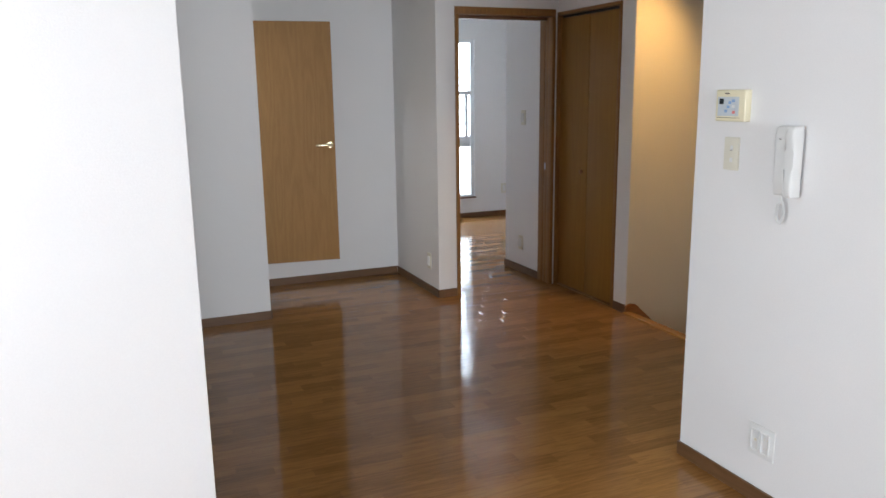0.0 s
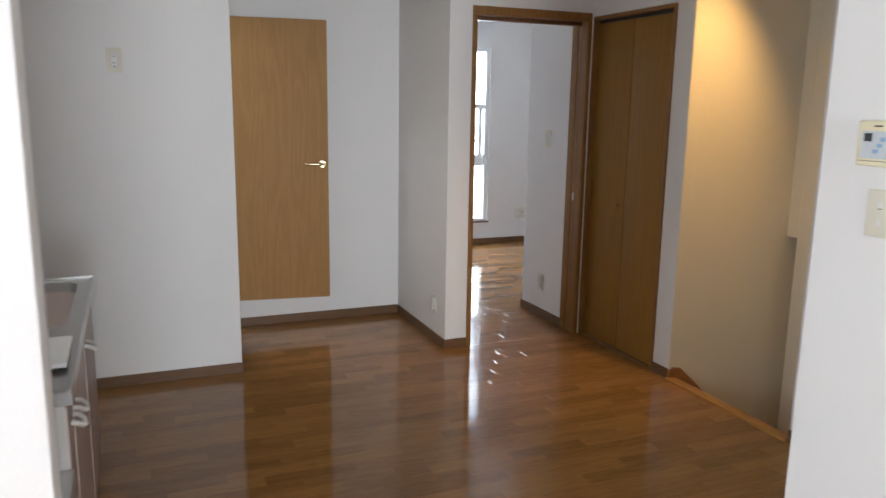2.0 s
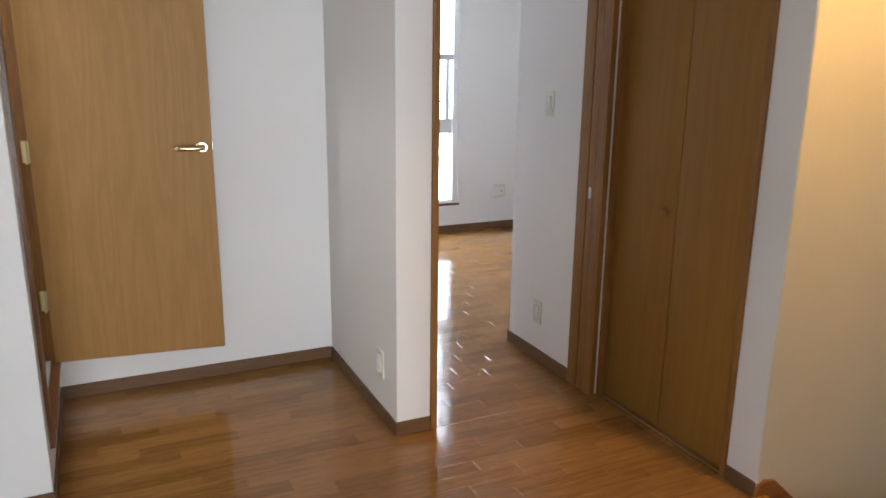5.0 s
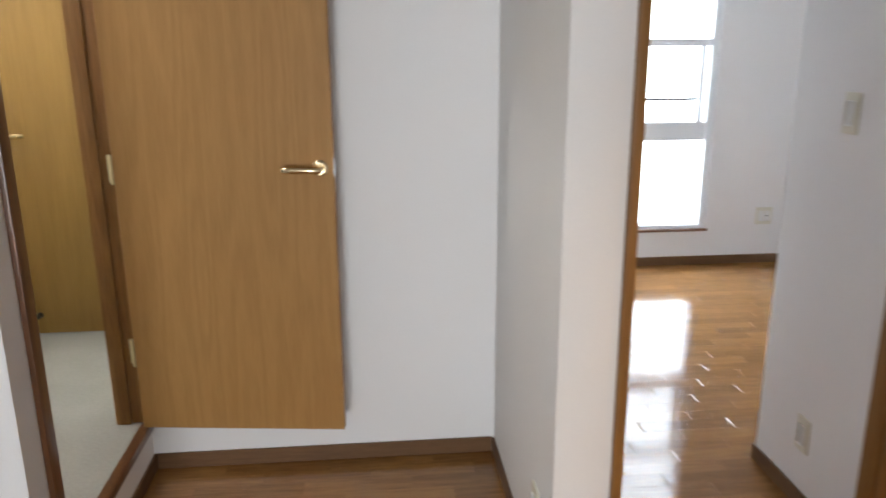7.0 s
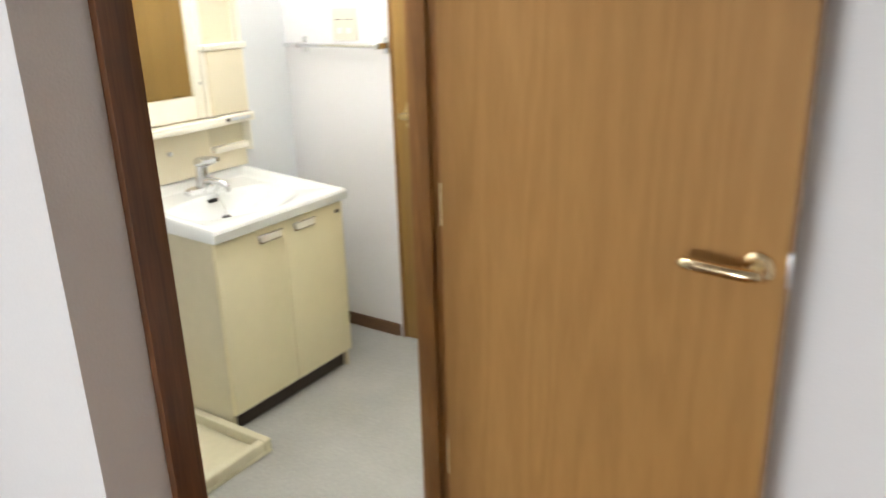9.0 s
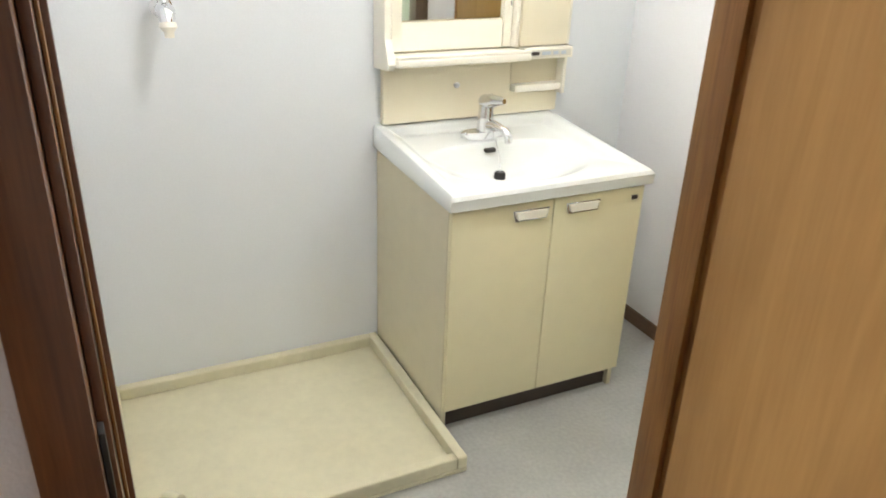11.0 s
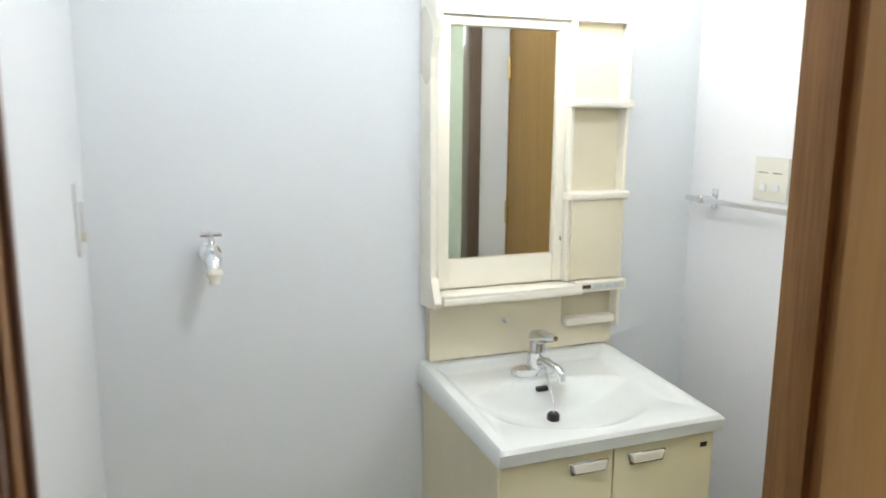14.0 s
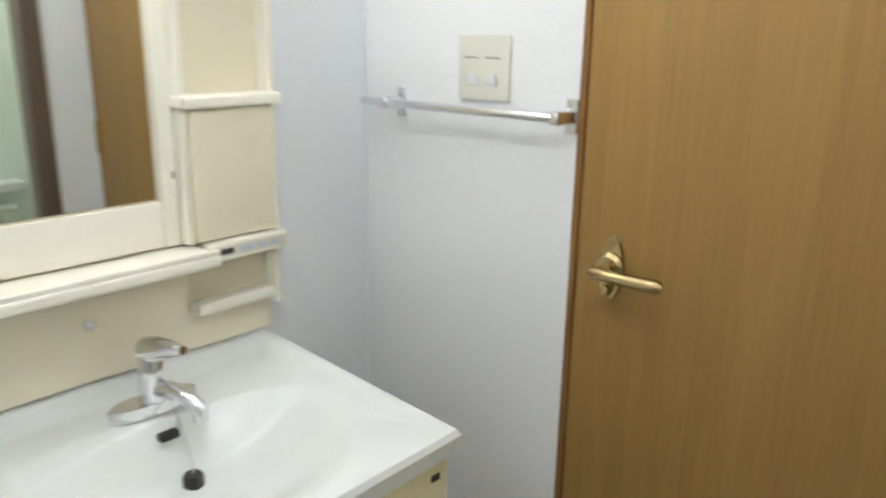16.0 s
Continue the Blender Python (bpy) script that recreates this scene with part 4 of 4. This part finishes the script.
part("mirror_frame", rounded(boxes((MX - 0.003, MX + 0.012, 0.0345, 0.0830, 1.147, 1.86), (MX - 0.003, MX + 0.012, 0.4010, 0.4290, 1.147, 1.86), (MX - 0.003, MX + 0.008, 0.0830, 0.4010, 1.147, 1.225), (MX - 0.003, MX + 0.010, 0.0830, 0.4010, 1.837, 1.86)), 0.003, 2), IVORY, mc)
part("divider", rbox(MX + 0.0005, -2.585, 0.4300, 0.4430, 1.147, 1.90, 0.004, 2), IVORY, mc)
part("side_panel", rbox(XW + 0.001, -2.585, 0.6085, 0.6205, 1.0, 1.90, 0.004, 2), IVORY, mc)
for z in (1.632, 1.378):
    part("shelf", rbox(XW + 0.02, -2.568, 0.4265, 0.6240, z, z + 0.022, 0.006, 3), IVORY, mc)
part("door", rbox(-2.600, -2.578, 0.4435, 0.6080, 1.150, 1.377, 0.005), IVORY2, mc, "cream cupboard door")
cs = part("control_strip", rbox(-2.605, -2.564, 0.4540, 0.6230, 1.114, 1.147, 0.005), IVORY, mc)
part("strip_face", rbox(-2.5638, -2.5625, 0.4640, 0.6150, 1.121, 1.141, 0.0005, 1), PLATE, cs)
for y, ww in ((0.4880, 0.03), (0.5280, 0.03), (0.5610, 0.018), (0.5880, 0.018)):
    part("key", rbox(-2.5624, -2.5612, y - ww / 2, y + ww / 2, 1.126, 1.136, 0.0004, 1), DARK if ww > 0.02 and y < 0.51 else PANEL_GREY, cs)
part("soap_ledge", rbox(XW + 0.02, -2.590, 0.4450, 0.6080, 1.012, 1.034, 0.005, 2), IVORY, mc)
# niche back takes the darkened cream for the shade inside
part("niche_back", boxes((XW + 0.0225, MX - 0.0025, 0.4450, 0.6075, 1.035, 1.112)), CREAM_SHADED, mc)
so = part("socket", rbox(MX + 0.0125, MX + 0.015, 0.4145, 0.4275, 1.235, 1.285, 0.001, 1), IVORY, mc)
part("slot", boxes((MX + 0.0152, MX + 0.0156, 0.4190, 0.4230, 1.263, 1.275)), BLACK, so)
part("hook", ball(bmesh.new(), (MX + 0.012, 0.2580, 1.045), 0.009, 1, 1, 1, 12), WHITE, mc, "small white knob")
lampc = part("lamp_housing", rbox(XW + 0.001, -2.590, 0.0400, 0.6120, 1.862, 1.882, 0.004), IVORY, mc)
part("lamp_cover", rounded(prism([(XW + 0.002, 1.8825), (-2.495, 1.8825), (-2.475, 1.91), (-2.475, 1.985), (-2.500, 2.02), (XW + 0.002, 2.02)], "y", 0.0430, 0.6050), 0.006, 2), LAMP, lampc, "glowing white lamp cover")

# washing machine pan
pan = thing("washing_machine_pan", -2.33, -0.37, WF, "empty beige plastic washing machine pan", "drip pan")
PX0, PX1, PY0, PY1 = XW + 0.003, -1.985, YW + 0.016, 0.018
part("tray", rounded(boxes((PX0, PX1, PY0, PY1, WF + 0.001, WF + 0.012)), 0.002, 1), PAN, pan)
for r in ((PX0, PX1, PY0, PY0 + 0.028), (PX0, PX1, PY1 - 0.028, PY1), (PX0, PX0 + 0.028, PY0 + 0.0285, PY1 - 0.0285), (PX1 - 0.028, PX1, PY0 + 0.0285, PY1 - 0.0285)):
    part("rim", rbox(*r, WF + 0.0125, WF + 0.05, 0.005, 3), PAN, pan)
part("drain_elbow", tube(bmesh.new(), [(-2.12, -0.70, WF + 0.012), (-2.12, -0.70, WF + 0.05), (-2.10, -0.69, WF + 0.075), (-2.07, -0.67, WF + 0.08)], 0.018, 14), PAN, pan)


wl = thing("washroom_ceiling_lamp", -1.72, -0.08, 2.33, "round white ceiling lamp of the washroom", "lamp")
part("shade", tube(bmesh.new(), [(-1.72, -0.08, 2.449), (-1.72, -0.08, 2.40), (-1.72, -0.08, 2.36)], [0.12, 0.12, 0.08], 28), glow("washroom_shade", (1.0, 0.99, 0.97), 3.0), wl)

# washing machine tap
wt = thing("wall_tap", XW, -0.526, 1.28, "chrome wall tap with a white hose nipple", "tap")
tx = XW
part("flange", tube(bmesh.new(), [(tx, -0.526, 1.277), (tx + 0.008, -0.526, 1.277), (tx + 0.014, -0.526, 1.277)], [0.026, 0.026, 0.014], 20), CHROME, wt)
part("body", tube(bmesh.new(), [(tx + 0.01, -0.526, 1.277), (tx + 0.045, -0.526, 1.277), (tx + 0.065, -0.526, 1.278), (tx + 0.085, -0.526, 1.275), (tx + 0.102, -0.526, 1.266), (tx + 0.110, -0.526, 1.250)], [0.012, 0.014, 0.021, 0.022, 0.018, 0.014], 18), CHROME, wt)
part("stem", tube(bmesh.new(), [(tx + 0.075, -0.526, 1.292), (tx + 0.073, -0.526, 1.305), (tx + 0.070, -0.526, 1.330)], [0.013, 0.009, 0.008], 12), CHROME, wt)
part("cross_handle", tube(tube(bmesh.new(), [(tx + 0.070, -0.550, 1.331), (tx + 0.070, -0.502, 1.331)], 0.006, 10), [(tx + 0.046, -0.526, 1.331), (tx + 0.094, -0.526, 1.331)], 0.006, 10), CHROME, wt)
part("nipple", tube(bmesh.new(), [(tx + 0.109, -0.526, 1.254), (tx + 0.112, -0.526, 1.244), (tx + 0.113, -0.526, 1.234), (tx + 0.1135, -0.526, 1.222)], [0.019, 0.020, 0.012, 0.011], 14), IVORY, wt, "ivory plastic nipple")

# towel bar
tb = thing("towel_bar", -2.33, YT, 1.375, "chrome towel bar on the white wall", "towel bar")
part("bar", tube(bmesh.new(), [(-2.60, YT - 0.05, 1.372), (-2.138, YT - 0.05, 1.372)], 0.0085, 14), CHROME, tb)
for x in (-2.535, -2.132):
    part("bracket", rounded(boxes((x - 0.012, x + 0.012, YT - 0.006, YT, 1.343, 1.402), (x - 0.008, x + 0.008, YT - 0.062, YT - 0.006, 1.361, 1.383)), 0.002, 1), CHROME, tb)

# ---------------------------------------------------------------- floor strips
SW, SL, G = 0.0758, 0.379, 0.00015


def strip_mesh(x0, x1, y0, y1, drop=0.0003):
    """Corners and faces of one strip: its ends eased over some millimetres, its sides slightly rounded."""
    p, q, e = min(0.005 if drop == 0.0003 else 0.010, (x1 - x0) / 3), min(0.003, (y1 - y0) / 3), 0.00014
    xs, ys = (x0, x0 + p, x1 - p, x1), (y0, y0 + q, y1 - q, y1)
    v = [(xs[i], ys[j], -drop * (i == 0) - 0.0003 * (i == 3) - e * (j in (0, 3))) for i in range(4) for j in range(4)]
    f = [(4 * i + j, 4 * i + 4 + j, 4 * i + 5 + j, 4 * i + 1 + j) for i in range(3) for j in range(3)]
    v += [(x0, y0, -0.004), (x1, y0, -0.004), (x1, y1, -0.004), (x0, y1, -0.004)]
    f += [(16, 17, 12, 8, 4, 0), (17, 18, 15, 14, 13, 12), (18, 19, 3, 7, 11, 15), (19, 16, 0, 1, 2, 3)]
    return v, f


vs, fs, single = [], [], []
AREAS = [(XL, XR - 0.022, YL, YP), (XR - 0.022, XR, YL, -2.715), (XR - 0.022, XR, -1.845, YP), (XO, 0.0, YP, YA), (0.148, 0.957, YP, -0.16), (0.148, XB, -0.16, YB)]
rng = random.Random(7)
for k, (ax0, ax1, ay0, ay1) in enumerate(AREAS):
    for r in range(math.floor(ay0 / SW), math.ceil(ay1 / SW)):
        y0, y1 = max(r * SW + G, ay0), min((r + 1) * SW - G, ay1)
        if y1 - y0 < 0.006:
            continue
        off = (r * 0.618034 % 1.0) * SL
        for c in range(math.floor((ax0 - off) / SL), math.ceil((ax1 - off) / SL)):
            x0, x1 = max(off + c * SL + G, ax0), min(off + (c + 1) * SL - G, ax1)
            if x1 - x0 < 0.006:
                continue
            full = x1 - x0 > SL - 2.1 * G and y1 - y0 > SW - 2.1 * G
            if full and k == 0 and -1.8 < x0 < 0.0 and -3.75 < y0 < -0.95 and len(single) < 290:
                single.append((x0, y0))
                continue
            v, f = strip_mesh(x0, x1, y0, y1, rng.uniform(0.0004, 0.0022) if k >= 4 or (x0 > 0.0 and y0 > -2.6) else 0.0003)
            fs += [tuple(i + len(vs) for i in q) for q in f]
            vs += v
data = bpy.data.meshes.new("floor_strips")
data.from_pydata(vs, [], fs)
data.materials.append(FLOOR)
rest = tagged(new("floor_strips", data), "glossy brown strip wood flooring", "floor", kind="stuff")
v, f = strip_mesh(0, SL - 2 * G, 0, SW - 2 * G)
data = bpy.data.meshes.new("floor_strip")
data.from_pydata(v, [], f)
data.materials.append(FLOOR)
floor_ob = bpy.data.objects["floor"]
for x, y in single:
    ob = new("floor_strip", data)
    ob.location = (x, y, 0)
    ob.parent = floor_ob
